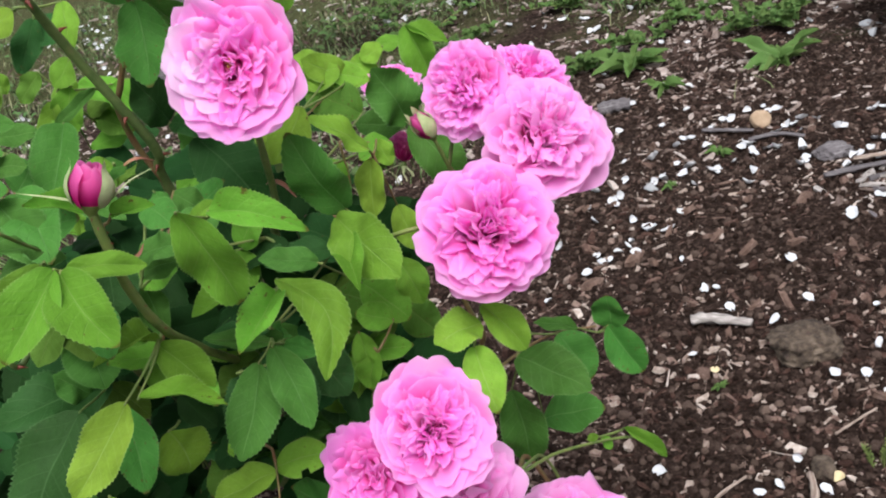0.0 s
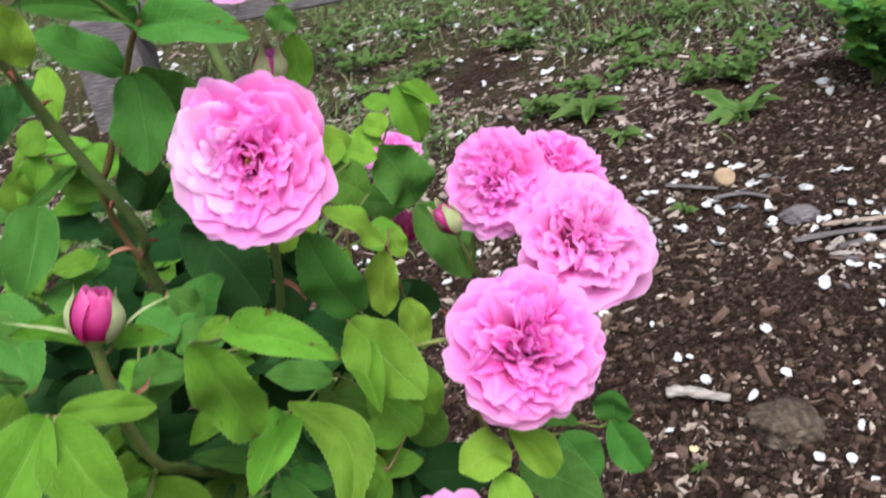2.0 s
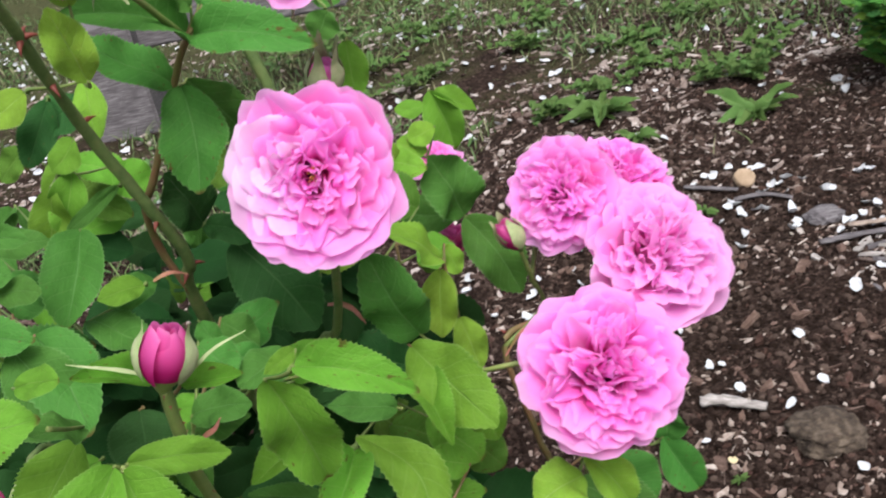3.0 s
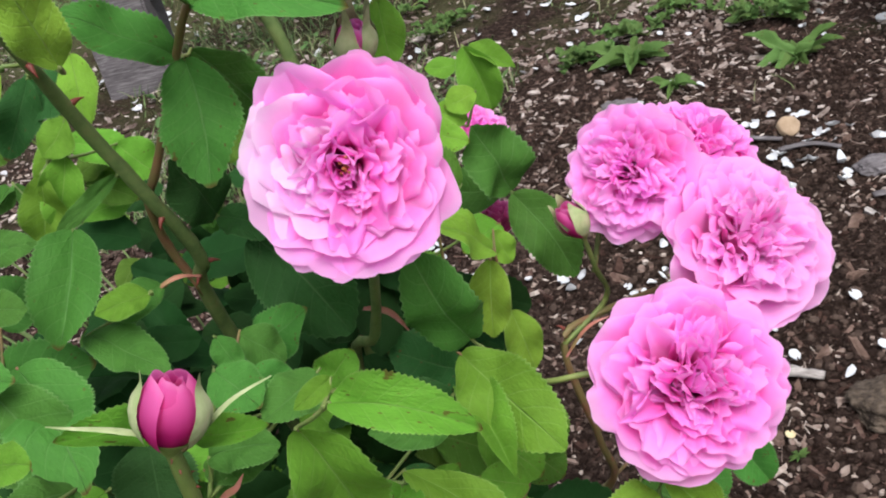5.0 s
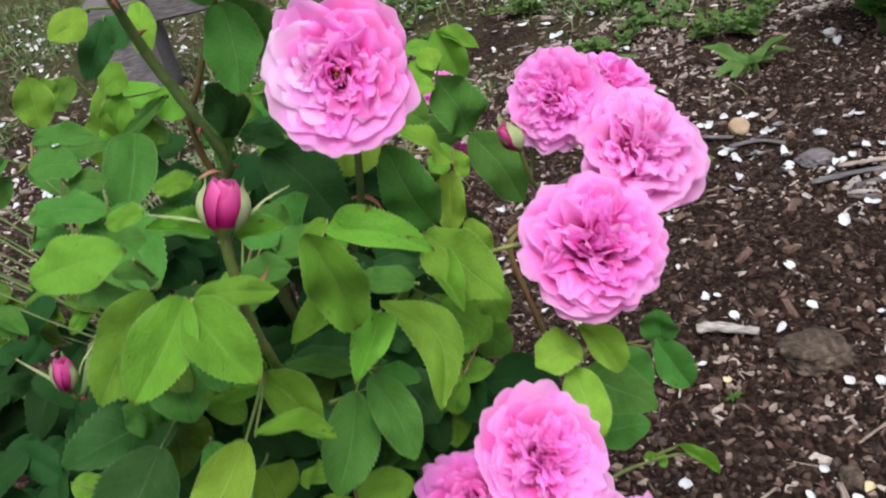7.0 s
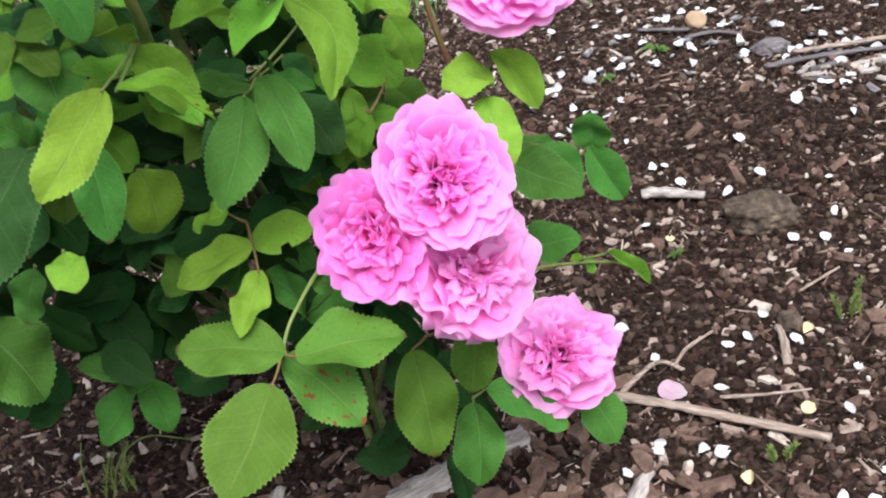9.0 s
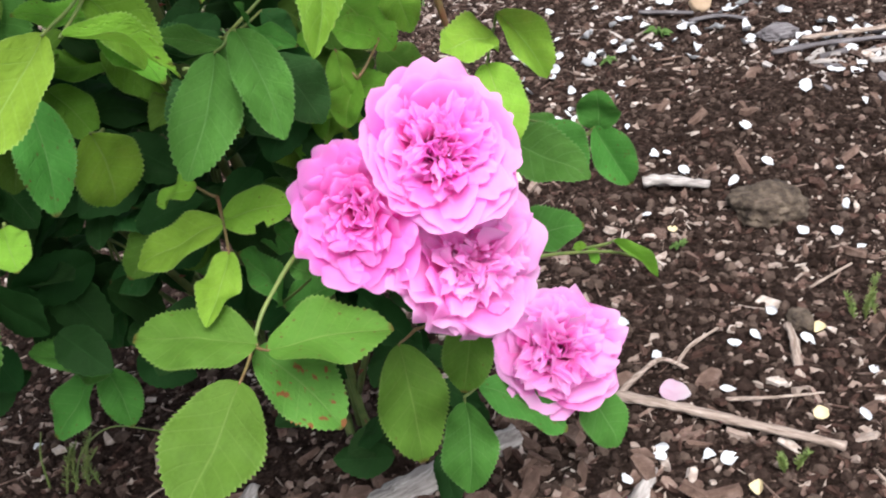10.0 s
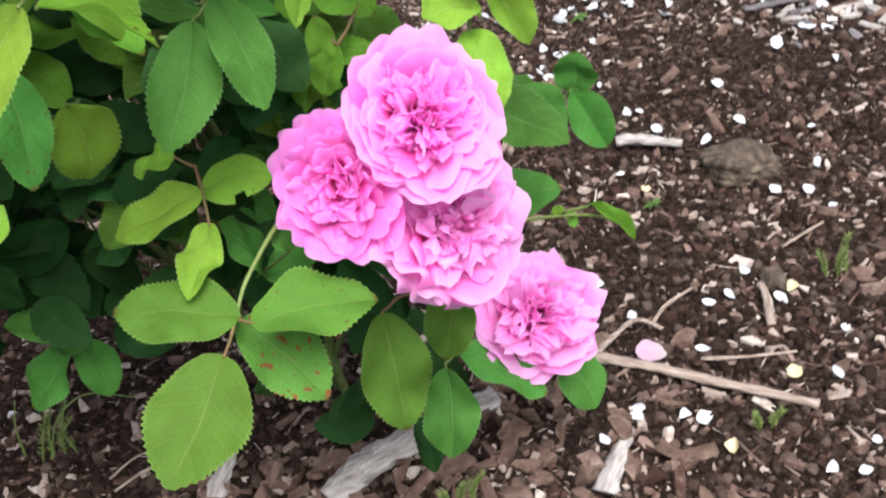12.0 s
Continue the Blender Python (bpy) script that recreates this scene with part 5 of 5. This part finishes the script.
for k, (px, py) in enumerate(((0.325, 0.914), (0.258, 1.158), (0.185, 0.718), (0.269, 0.787))):
    fallen_petal(px, py, 0.014, 300 + k, CREAM, "cream-yellow withered petal on the soil")
HEAP = ((0.557, 1.672), (0.634, 1.650), (0.609, 1.620), (0.662, 1.656), (0.663, 1.619), (0.669, 1.551), (0.691, 1.513), (0.731, 1.529), (0.727, 1.618), (0.744, 1.586), (0.725, 1.675), (0.616, 1.478), (0.630, 1.459), (0.655, 1.491), (0.617, 1.374), (0.428, 1.367), (0.418, 1.706), (0.263, 1.765), (0.659, 1.768))
for k, (px, py) in enumerate(HEAP):
    fallen_petal(px, py, 0.0160 * (1 + 0.25 * math.sin(k * 1.7)), 500 + k, label="white fallen petal heaped among pale bark flakes")
fallen_petal(0.160, 0.852, 0.031, 404, FALLEN_PINK, "fallen pink rose petal on a twig")


# ---- loose litter: chips, crumbs, far petals ----
def scatter(name, count, area, density, shape, mat, label, seed, category):
    """Joined small pieces; density(x, y) in 0..1 thins them out; shape(rng) gives the corner points of one piece, and faces."""
    rng = random.Random(seed)
    verts, faces = [], []
    for k in range(count):
        x, y = rng.uniform(area[0], area[1]), area[2] + (area[3] - area[2]) * rng.random() ** 1.5
        if rng.random() > density(x, y):
            continue
        v, f, lift = shape(rng)
        m = pose(x, y, soil_height(x, y) + lift, rng.gauss(0, 16), rng.gauss(0, 16), rng.uniform(0, 360))
        o = len(verts)
        verts += [m @ Vector(p) for p in v]
        faces += [tuple(i + o for i in q) for q in f]
    ob = mesh_object(name, verts, faces, mat, smooth=False)
    return tagged(ob, label, category, kind="stuff")


def chip_shape(lo, hi, slim, thin=(0.12, 0.40)):
    """A split chip: a ragged long flake or a worn crumb of bark, slightly bowed."""
    corners = ((-0.50, -0.36), (0.32, -0.50), (0.52, -0.10), (0.42, 0.42), (-0.28, 0.50), (-0.54, 0.14))

    def make(rng):
        length = rng.uniform(lo, hi) * rng.choice((0.6, 0.8, 1.0, 1.25))
        width = length * rng.uniform(*slim)
        thick = min(0.005, width * rng.uniform(*thin))
        skip = rng.randrange(9)
        if rng.random() < 0.5:
            ring = [(length * (x + rng.uniform(-0.16, 0.16)), width * (y + rng.uniform(-0.22, 0.22))) for k, (x, y) in enumerate(corners) if k != skip]
        else:
            # a worn crumb of bark with an uneven outline
            m = rng.choice((5, 6, 7))
            turn = [6.2832 * (k + rng.uniform(-0.35, 0.35)) / m for k in range(m)]
            ring = [(0.5 * length * math.cos(a) * rng.uniform(0.55, 1.1), 0.5 * width * math.sin(a) * rng.uniform(0.7, 1.3)) for a in turn]
        n = len(ring)
        bend = rng.uniform(-0.15, 0.15)
        v = [(x, y, -thick) for x, y in ring] + [(x * 0.94, y * 0.85, thick * rng.uniform(0.5, 1.3) + bend * abs(x)) for x, y in ring]
        f = [tuple(range(n))[::-1], tuple(range(n, 2 * n))] + [(k, (k + 1) % n, n + (k + 1) % n, n + k) for k in range(n)]
        return v, f, thick * 0.8
    return make


def crumb_shape(lo, hi):
    phi = (1 + 5 ** 0.5) / 2
    ico = [(-1, phi, 0), (1, phi, 0), (-1, -phi, 0), (1, -phi, 0), (0, -1, phi), (0, 1, phi), (0, -1, -phi), (0, 1, -phi), (phi, 0, -1), (phi, 0, 1), (-phi, 0, -1), (-phi, 0, 1)]
    tri = [(0, 11, 5), (0, 5, 1), (0, 1, 7), (0, 7, 10), (0, 10, 11), (1, 5, 9), (5, 11, 4), (11, 10, 2), (10, 7, 6), (7, 1, 8), (3, 9, 4), (3, 4, 2), (3, 2, 6), (3, 6, 8), (3, 8, 9), (4, 9, 5), (2, 4, 11), (6, 2, 10), (8, 6, 7), (9, 8, 1)]

    def make(rng):
        r = lo + (hi - lo) * rng.random() ** 2.2
        sx, sy, sz = (rng.uniform(0.6, 1.2) for _ in range(3))
        v = [(x * sx * r * 0.55 * rng.uniform(0.8, 1.2), y * sy * r * 0.55 * rng.uniform(0.8, 1.2), z * sz * r * 0.5) for x, y, z in ico]
        return v, tri, r * 0.25
    return make


def worn(x, y):
    """Nought on the bare patch of soil at the lawn's edge, one elsewhere."""
    return 1.0 - math.exp(-(((x - 0.23) / 0.15) ** 2 + ((y - 2.62) / 0.30) ** 2) ** 2)


def view_wedge(x, y):
    """The wedge of ground that the camera looks over, with an uneven edge."""
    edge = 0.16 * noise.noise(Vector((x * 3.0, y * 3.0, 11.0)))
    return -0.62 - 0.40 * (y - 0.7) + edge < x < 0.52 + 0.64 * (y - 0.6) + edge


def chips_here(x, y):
    if not view_wedge(x, y):
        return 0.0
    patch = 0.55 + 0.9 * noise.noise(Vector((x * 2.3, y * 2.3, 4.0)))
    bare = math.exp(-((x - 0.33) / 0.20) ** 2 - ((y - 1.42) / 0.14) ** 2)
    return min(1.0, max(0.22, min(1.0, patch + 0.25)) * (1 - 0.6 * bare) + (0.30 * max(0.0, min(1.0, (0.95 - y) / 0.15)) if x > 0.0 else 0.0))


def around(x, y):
    """The bed outside the camera's wedge, strewn more thinly."""
    return 0.0 if view_wedge(x, y) else max(0.0, 1 - abs(x / 2.0) ** 3) * max(0.0, 1 - max(0.0, -y / 0.9) ** 2) * max(0.1, 0.5 + noise.noise(Vector((x * 2.3, y * 2.3, 4.0))))


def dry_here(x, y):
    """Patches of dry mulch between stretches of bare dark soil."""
    return max(0.06, min(1.0, 0.45 + 2.2 * noise.noise(Vector((x * 3.1, y * 3.1, 7.0))))) * min(1.0, max(0.0, (y - 1.40) / 0.75)) if view_wedge(x, y) else 0.0


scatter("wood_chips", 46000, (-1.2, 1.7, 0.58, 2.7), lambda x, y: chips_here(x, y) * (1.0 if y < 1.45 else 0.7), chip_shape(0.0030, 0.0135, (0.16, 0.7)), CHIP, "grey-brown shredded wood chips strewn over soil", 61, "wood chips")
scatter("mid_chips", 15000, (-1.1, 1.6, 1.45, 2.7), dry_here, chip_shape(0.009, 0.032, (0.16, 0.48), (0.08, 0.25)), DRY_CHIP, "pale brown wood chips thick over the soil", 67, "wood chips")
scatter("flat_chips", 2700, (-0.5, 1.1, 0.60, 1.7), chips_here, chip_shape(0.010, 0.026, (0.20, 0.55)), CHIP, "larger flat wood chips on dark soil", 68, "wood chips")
scatter("far_chips", 26000, (-2.4, 2.4, 2.4, 5.0), lambda x, y: 0.8 * worn(x, y) * max(0.0, 1 - abs(x / 2.4) ** 2.5) * max(0.0, 1 - ((y - 2.4) / 2.6) ** 2), chip_shape(0.009, 0.034, (0.2, 0.5), (0.08, 0.25)), DRY_CHIP, "dry brown litter among the thin grass", 65, "plant litter")
scatter("loose_chips", 12000, (-1.9, 2.0, -0.9, 2.5), around, chip_shape(0.009, 0.030, (0.2, 0.6)), CHIP, "loose wood chips spread outside the viewed wedge of the bed", 69, "wood chips")
scatter("soil_crumbs", 40000, (-0.9, 1.3, 0.58, 2.2), lambda x, y: 1.0 if view_wedge(x, y) else 0.0, crumb_shape(0.0015, 0.0070), CRUMB, "dark loose soil crumbs", 63, "soil")
scatter("soil_clods", 900, (-0.6, 1.0, 0.58, 1.9), lambda x, y: 1.0 if view_wedge(x, y) else 0.0, crumb_shape(0.004, 0.0095), CRUMB, "dark crumbly clods of garden soil", 70, "soil")
scatter("straw_bits", 11000, (-0.8, 1.5, 0.58, 2.6), chips_here, chip_shape(0.014, 0.034, (0.035, 0.08)), CHIP, "thin dry stalk bits on the soil", 64, "plant litter")


def bark_chips():
    """Larger chips that lie singly, thickest under the bush."""
    rng = random.Random(66)
    make = chip_shape(0.018, 0.044, (0.24, 0.5))
    kinds = []
    for k in range(10):
        v, f, _ = make(rng)
        ob = mesh_object("bark_chip", v, f, BARK, smooth=False)
        kinds.append(ob.data)
        bpy.data.objects.remove(ob)
    placed = 0
    while placed < 290:
        if placed < 120:
            x, y = rng.gauss(-0.10, 0.15), rng.gauss(0.76, 0.07)
        elif placed < 210:
            x, y = rng.gauss(-0.09, 0.09), rng.gauss(0.745, 0.045)
        else:
            x, y = rng.uniform(0.05, 0.75), rng.uniform(0.66, 1.9)
        if y < 0.60 or not view_wedge(x, y):
            continue
        ob = new("bark_chip", kinds[rng.randrange(10)])
        ob.matrix_basis = pose(*on_soil(x, y, 0.004), rng.gauss(0, 14), rng.gauss(0, 14), rng.uniform(0, 360))
        tagged(ob, "flat brown bark chip lying on the soil", "bark chip", "bark chips on the soil")
        placed += 1


bark_chips()


def pale_flakes():
    """Weathered flakes heaped at the edge of the bed."""
    rng = random.Random(91)
    make = chip_shape(0.022, 0.055, (0.14, 0.4))
    for k in range(34):
        v, f, _ = make(rng)
        ob = mesh_object("bark_flake", v, f, PALE_WOOD if k % 3 else GREY_WOOD, smooth=False)
        x, y = rng.gauss(0.685, 0.055), rng.gauss(1.555, 0.06)
        ob.matrix_basis = pose(*on_soil(x, y, 0.004), rng.gauss(0, 12), rng.gauss(0, 12), rng.uniform(0, 360))
        tagged(ob, "pale weathered bark flake lying on the soil" if k % 3 else "grey weathered bark flake lying on the soil", "bark flake", "pale bark flakes")


pale_flakes()


def far_petals():
    rng = random.Random(71)
    shapes = [fallen_data(k % 4, k * 2.3) for k in range(9)]
    verts, faces = [], []
    for k in range(1500):
        y = rng.uniform(1.45, 4.6)
        x = rng.uniform(-0.75 - 0.4 * (y - 1), 0.35 + 0.60 * (y - 0.6))
        if noise.noise(Vector((x * 2.6, y * 2.6, 9.0))) < (0.20 if y < 2.3 else -0.05):
            continue
        v, f, _ = shapes[k % 9]
        s = rng.uniform(0.015, 0.029)
        m = pose(*on_soil(x, y, 0.006), rng.gauss(0, 22), rng.gauss(0, 22), rng.uniform(0, 360)) @ Matrix.Diagonal((s, s * rng.uniform(0.5, 1.05), s * rng.uniform(0.8, 1.8), 1))
        o = len(verts)
        verts += [m @ Vector(p) for p in v]
        faces += [tuple(i + o for i in q) for q in f]
    ob = mesh_object("scattered_petals", verts, faces, WHITE)
    tagged(ob, "many white petals scattered over soil and grass", "petals", kind="stuff")


far_petals()


# ---- weeds, grass, wood in the background ----
def grass_blades(count):
    rng = random.Random(81)
    verts, faces = [], []
    for k in range(count):
        y = 2.0 + 4.2 * rng.random() ** 1.4
        x = rng.uniform(-2.4, 2.3) + rng.gauss(0, 0.3)
        patch = noise.noise(Vector((x * 1.5, y * 1.5, 2.0))) + 0.28 * min(1.0, (y - 2.4))
        if patch < 0.02 + rng.uniform(-0.15, 0.15) or rng.random() > worn(x, y):
            continue
        h, w = rng.uniform(0.012, 0.042) * (1.0 + 0.7 * max(0.0, patch)), rng.uniform(0.0010, 0.0024)
        a = rng.uniform(0, 6.28)
        d = Vector((math.cos(a), math.sin(a), 0))
        s = Vector((-d.y, d.x, 0)) * w
        p = Vector(on_soil(x, y))
        lean = rng.uniform(0.4, 1.8)
        o = len(verts)
        for t in (0.0, 0.4, 0.75):
            c = p + d * (h * lean * t * t) + Vector((0, 0, h * t))
            verts += [c - s * (1 - t * 0.6), c + s * (1 - t * 0.6)]
        verts.append(p + d * (h * lean) + Vector((0, 0, h * 0.92)))
        faces += [(o, o + 1, o + 3, o + 2), (o + 2, o + 3, o + 5, o + 4), (o + 4, o + 5, o + 6)]
    ob = mesh_object("grass", verts, faces, GRASS)
    tagged(ob, "thin short grass growing through the soil", "grass", kind="stuff")


grass_blades(42000)


def weed_leaves(count):
    rng = random.Random(82)
    base = blade_data(0.4, 0.2, 0.3, 77, 4)
    verts, faces, uvs = [], [], []
    for k in range(count):
        y = 1.95 + 3.2 * rng.random() ** 1.3
        x = rng.uniform(-1.9, 2.0)
        if noise.noise(Vector((x * 1.5, y * 1.5, 2.0))) + 0.2 * min(1.0, y - 2.3) < 0.08:
            continue
        if rng.random() > worn(x, y):
            continue
        s = rng.uniform(0.010, 0.026)
        a = rng.uniform(0, 6.28)
        p = Vector(on_soil(x, y, rng.uniform(0.0, 0.03)))
        m = blade_matrix(p, p + Vector((math.cos(a), math.sin(a), rng.uniform(0.0, 0.6))) * s, s * rng.uniform(0.4, 0.8), Vector((rng.uniform(-0.4, 0.4), -0.3, 1.0)))
        o = len(verts)
        verts += [m @ Vector(q) for q in base[0]]
        faces += [tuple(i + o for i in q) for q in base[1]]
        uvs += base[2]
    ob = mesh_object("ground_weeds", verts, faces, WEED, None, uvs)
    tagged(ob, "low broad-leaved weeds among the grass", "weeds", kind="stuff")


weed_leaves(6500)


def weed_clump(x, y, size, seed, leaves, label):
    """A flat rosette of long broad leaves."""
    rng = random.Random(seed)
    root = new("weed")
    root.location = on_soil(x, y)
    tagged(root, label, "weed")
    leaves = round(leaves * 1.5)
    for k in range(leaves):
        a = 6.2832 * (k + rng.uniform(-0.9, 0.9)) / leaves
        s = size * rng.uniform(0.30, 0.90)
        d = Vector((math.cos(a), math.sin(a), rng.uniform(0.05, 0.75)))
        v, f, uv = blade_data(0.9, 0.45, 0.9, seed + k, 6)
        ob = mesh_object("leaf", v, f, WEED_LEAF, root, uv)
        ob.matrix_basis = blade_matrix((0, 0, 0.004), d * s, s * rng.uniform(0.26, 0.44), Vector((rng.uniform(-0.4, 0.4), -0.4, 1.0)))
    return root


weed_clump(0.400, 2.330, 0.100, 501, 12, "broad-leaved green weed rosette in soil")
weed_clump(0.430, 2.150, 0.060, 511, 7, "low green weed with broad leaves in soil")
weed_clump(0.680, 2.165, 0.100, 502, 10, "narrow-leaved green weed rosette in soil")
weed_clump(0.445, 1.800, 0.030, 505, 7, "tiny green seedling in the soil")
weed_clump(0.330, 1.690, 0.022, 506, 6, "tiny pale seedling in the soil")
weed_clump(0.255, 1.125, 0.016, 507, 5, "tiny grey-green seedling in the soil")


def leafy_weed(x, y, height, seed, stems, label):
    """A low bushy weed: short leaning stems with small toothed leaves."""
    rng = random.Random(seed)
    root = new("weed")
    root.location = on_soil(x, y)
    tagged(root, label, "weed")
    for k in range(stems):
        a = rng.uniform(0, 6.28)
        top = Vector((math.cos(a) * 1.3, math.sin(a), 0.0)) * height * rng.uniform(0.5, 2.0) + Vector((0, 0, height * rng.uniform(0.15, 0.9)))
        pts = [Vector((0, 0, 0)), top * 0.5 + Vector((0, 0, height * 0.15)), top]
        stem = tube("stem", pts, 0.0016, 0.0008, STALK, root, 5)
        for p in smooth_path(pts, 4)[2:]:
            for j in range(2):
                b = rng.uniform(0, 6.28)
                size = rng.uniform(0.012, 0.034)
                ob = new("leaf", blade_mesh(rng.choice((1, 2, 4)), rng.randrange(3), "weed"))
                ob.parent = stem
                ob.matrix_basis = blade_matrix(p, p + Vector((math.cos(b), math.sin(b), rng.uniform(-0.1, 0.6))) * size, size * rng.uniform(0.35, 0.65), Vector((rng.uniform(-0.5, 0.5), -0.4, 1.0)))
    return root


for k, (px, py, tall) in enumerate(((0.330, 2.430, 0.05), (0.470, 2.470, 0.05), (0.594, 2.574, 0.06), (0.684, 2.440, 0.06), (0.780, 2.390, 0.06), (0.815, 2.482, 0.07), (0.560, 2.760, 0.05))):
    leafy_weed(px, py, tall, 540 + k, 6, "leafy green weed clump at the lawn edge among white petals")
for k, (px, py, tall) in enumerate(((0.360, 2.900, 0.06), (0.051, 2.850, 0.07), (-0.060, 3.050, 0.08), (0.420, 3.150, 0.06), (0.120, 3.300, 0.07), (-0.180, 3.300, 0.09), (0.800, 2.900, 0.06))):
    leafy_weed(px, py, tall, 560 + k, 6, "upright leafy green weed in thin grass")


def feathery_weed(x, y, height, seed, stems, label):
    """Thin upright stems with many needle leaves."""
    rng = random.Random(seed)
    root = new("feathery_weed")
    root.location = on_soil(x, y)
    tagged(root, label, "weed")
    for k in range(stems):
        lean = Vector((rng.uniform(-0.25, 0.35), rng.uniform(-0.2, 0.2), 1.0)).normalized()
        h = height * rng.uniform(0.6, 1.0)
        verts, faces = tube_data([Vector((0.011 * k, 0, 0)), lean * h * 0.5 + Vector((0.011 * k, 0, 0)), lean * h + Vector((0.016 * k, 0, -0.1 * h))], 0.0012, 0.0006, 6, 0.0, 4)
        path = smooth_path([Vector((0.011 * k, 0, 0)), lean * h * 0.5 + Vector((0.011 * k, 0, 0)), lean * h + Vector((0.016 * k, 0, -0.1 * h))], 12)
        for p in path[3:]:
            for j in range(4):
                a = rng.uniform(0, 6.28)
                d = Vector((math.cos(a), math.sin(a), 1.1)) * 0.0042
                v, f = tube_data([p, p + d], 0.0005, 0.0002, 4, 0.0, 1)
                o = len(verts)
                verts += v
                faces += [tuple(i + o for i in q) for q in f]
        mesh_object("stem", verts, faces, STALK, root)
    return root


feathery_weed(0.366, 0.922, 0.048, 521, 3, "feathery green weed shoots in the soil")
feathery_weed(0.214, 0.735, 0.022, 522, 2, "small yellowish weed shoots in the mulch")
feathery_weed(-0.420, 0.915, 0.075, 523, 4, "feathery green weed shoots under the bush")
feathery_weed(-0.055, 0.735, 0.035, 524, 3, "small green weed shoots beside driftwood")


def grass_stem(points, mat, label):
    """One thin arching stem rooted in the soil."""
    base = Vector(points[0])
    ob = tube("grass_stem", [Vector(p) - base for p in points], 0.0013, 0.0006, mat, None, 6)
    ob.location = base
    return tagged(ob, label, "grass")


grass_stem([on_soil(-0.412, 0.915), on_soil(-0.400, 0.935, 0.030), on_soil(-0.370, 0.950, 0.040), on_soil(-0.325, 0.945, 0.022)], STALK, "thin arching green grass stem under the bush")
grass_stem([on_soil(-0.440, 0.930), on_soil(-0.438, 0.935, 0.035), on_soil(-0.430, 0.940, 0.060)], STALK, "thin upright green grass stem under the bush")
grass_stem([on_soil(-0.352, 0.870, 0.003), on_soil(-0.325, 0.880, 0.012), on_soil(-0.285, 0.885, 0.008)], BROWN_WOOD, "thin dry bent stem on dark soil")
grass_stem([on_soil(-0.345, 0.850, 0.003), on_soil(-0.315, 0.862, 0.008), on_soil(-0.280, 0.862, 0.006)], BROWN_WOOD, "thin dry bent stem on dark soil")


def side_shrub(x, y, height, seed):
    rng = random.Random(seed)
    root = new("shrub")
    root.location = on_soil(x, y)
    tagged(root, "leafy green shrub with small toothed leaflets at the bed edge", "shrub")
    for k in range(15):
        a = rng.uniform(0, 6.28)
        reach = rng.uniform(0.05, 0.20)
        top = Vector((math.cos(a) * reach, math.sin(a) * reach, height * rng.uniform(0.35, 1.0)))
        pts = [Vector((0, 0, 0)), top * 0.5 + Vector((0, 0, 0.06)), top]
        stem = tube("stem", pts, 0.003, 0.0012, CANE, root)
        path = smooth_path(pts, 6)
        for i in range(2, len(path)):
            for side in (-1, 1):
                d = (path[i] - path[i - 1]).normalized()
                out = d.cross(Vector((0, 0, 1))).normalized() * side + d * 0.6 + Vector((0, 0, rng.uniform(-0.2, 0.3)))
                s = rng.uniform(0.020, 0.036)
                for q in range(2):
                    b = path[i] + out * s * 0.5 * q
                    leaf_ob = new("leaflet", blade_mesh(1, rng.randrange(3), rng.choice(("fresh", "mid", "mid", "dark"))))
                    leaf_ob.parent = stem
                    leaf_ob.matrix_basis = blade_matrix(b, b + (out + Vector((rng.uniform(-0.4, 0.4), rng.uniform(-0.4, 0.4), 0))) * s, s * 0.6, Vector((0, -0.5, 0.9)))
    return root


side_shrub(0.985, 2.19, 0.22, 531)
side_shrub(1.18, 2.46, 0.34, 532)


def plank(name, m, size, parent, seed):
    """A worn plank: bevelled box with uneven faces, grain along its x."""
    bm = bmesh.new()
    bmesh.ops.create_cube(bm, size=1.0)
    for v in bm.verts:
        v.co = Vector((v.co.x * size[0], v.co.y * size[1], v.co.z * size[2]))
    bmesh.ops.subdivide_edges(bm, edges=bm.edges[:], cuts=7, use_grid_fill=True)
    bmesh.ops.bevel(bm, geom=[e for e in bm.edges if e.calc_face_angle(0.0) > 1.0], offset=0.006, segments=2, affect="EDGES")
    for v in bm.verts:
        v.co += v.co.normalized() * 0.006 * noise.noise(v.co * 22 + Vector((seed, 0, 0)))
        v.co = m @ v.co
    me = bpy.data.meshes.new(name)
    bm.to_mesh(me)
    bm.free()
    me.materials.append(GREY_WOOD)
    ob = new(name, me)
    ob.parent = parent
    return ob


post = new("wooden_post")
post.location = (-0.745, 3.05, 0.0)
tagged(post, "short weathered grey wooden post with a cross board", "post")
plank("post", pose(0.0, 0.0, 0.13, 0, 90, 0), (0.34, 0.22, 0.17), post, 1)
plank("board", pose(0.34, -0.02, 0.262, 0, 0, -2), (0.62, 0.05, 0.11), post, 3)
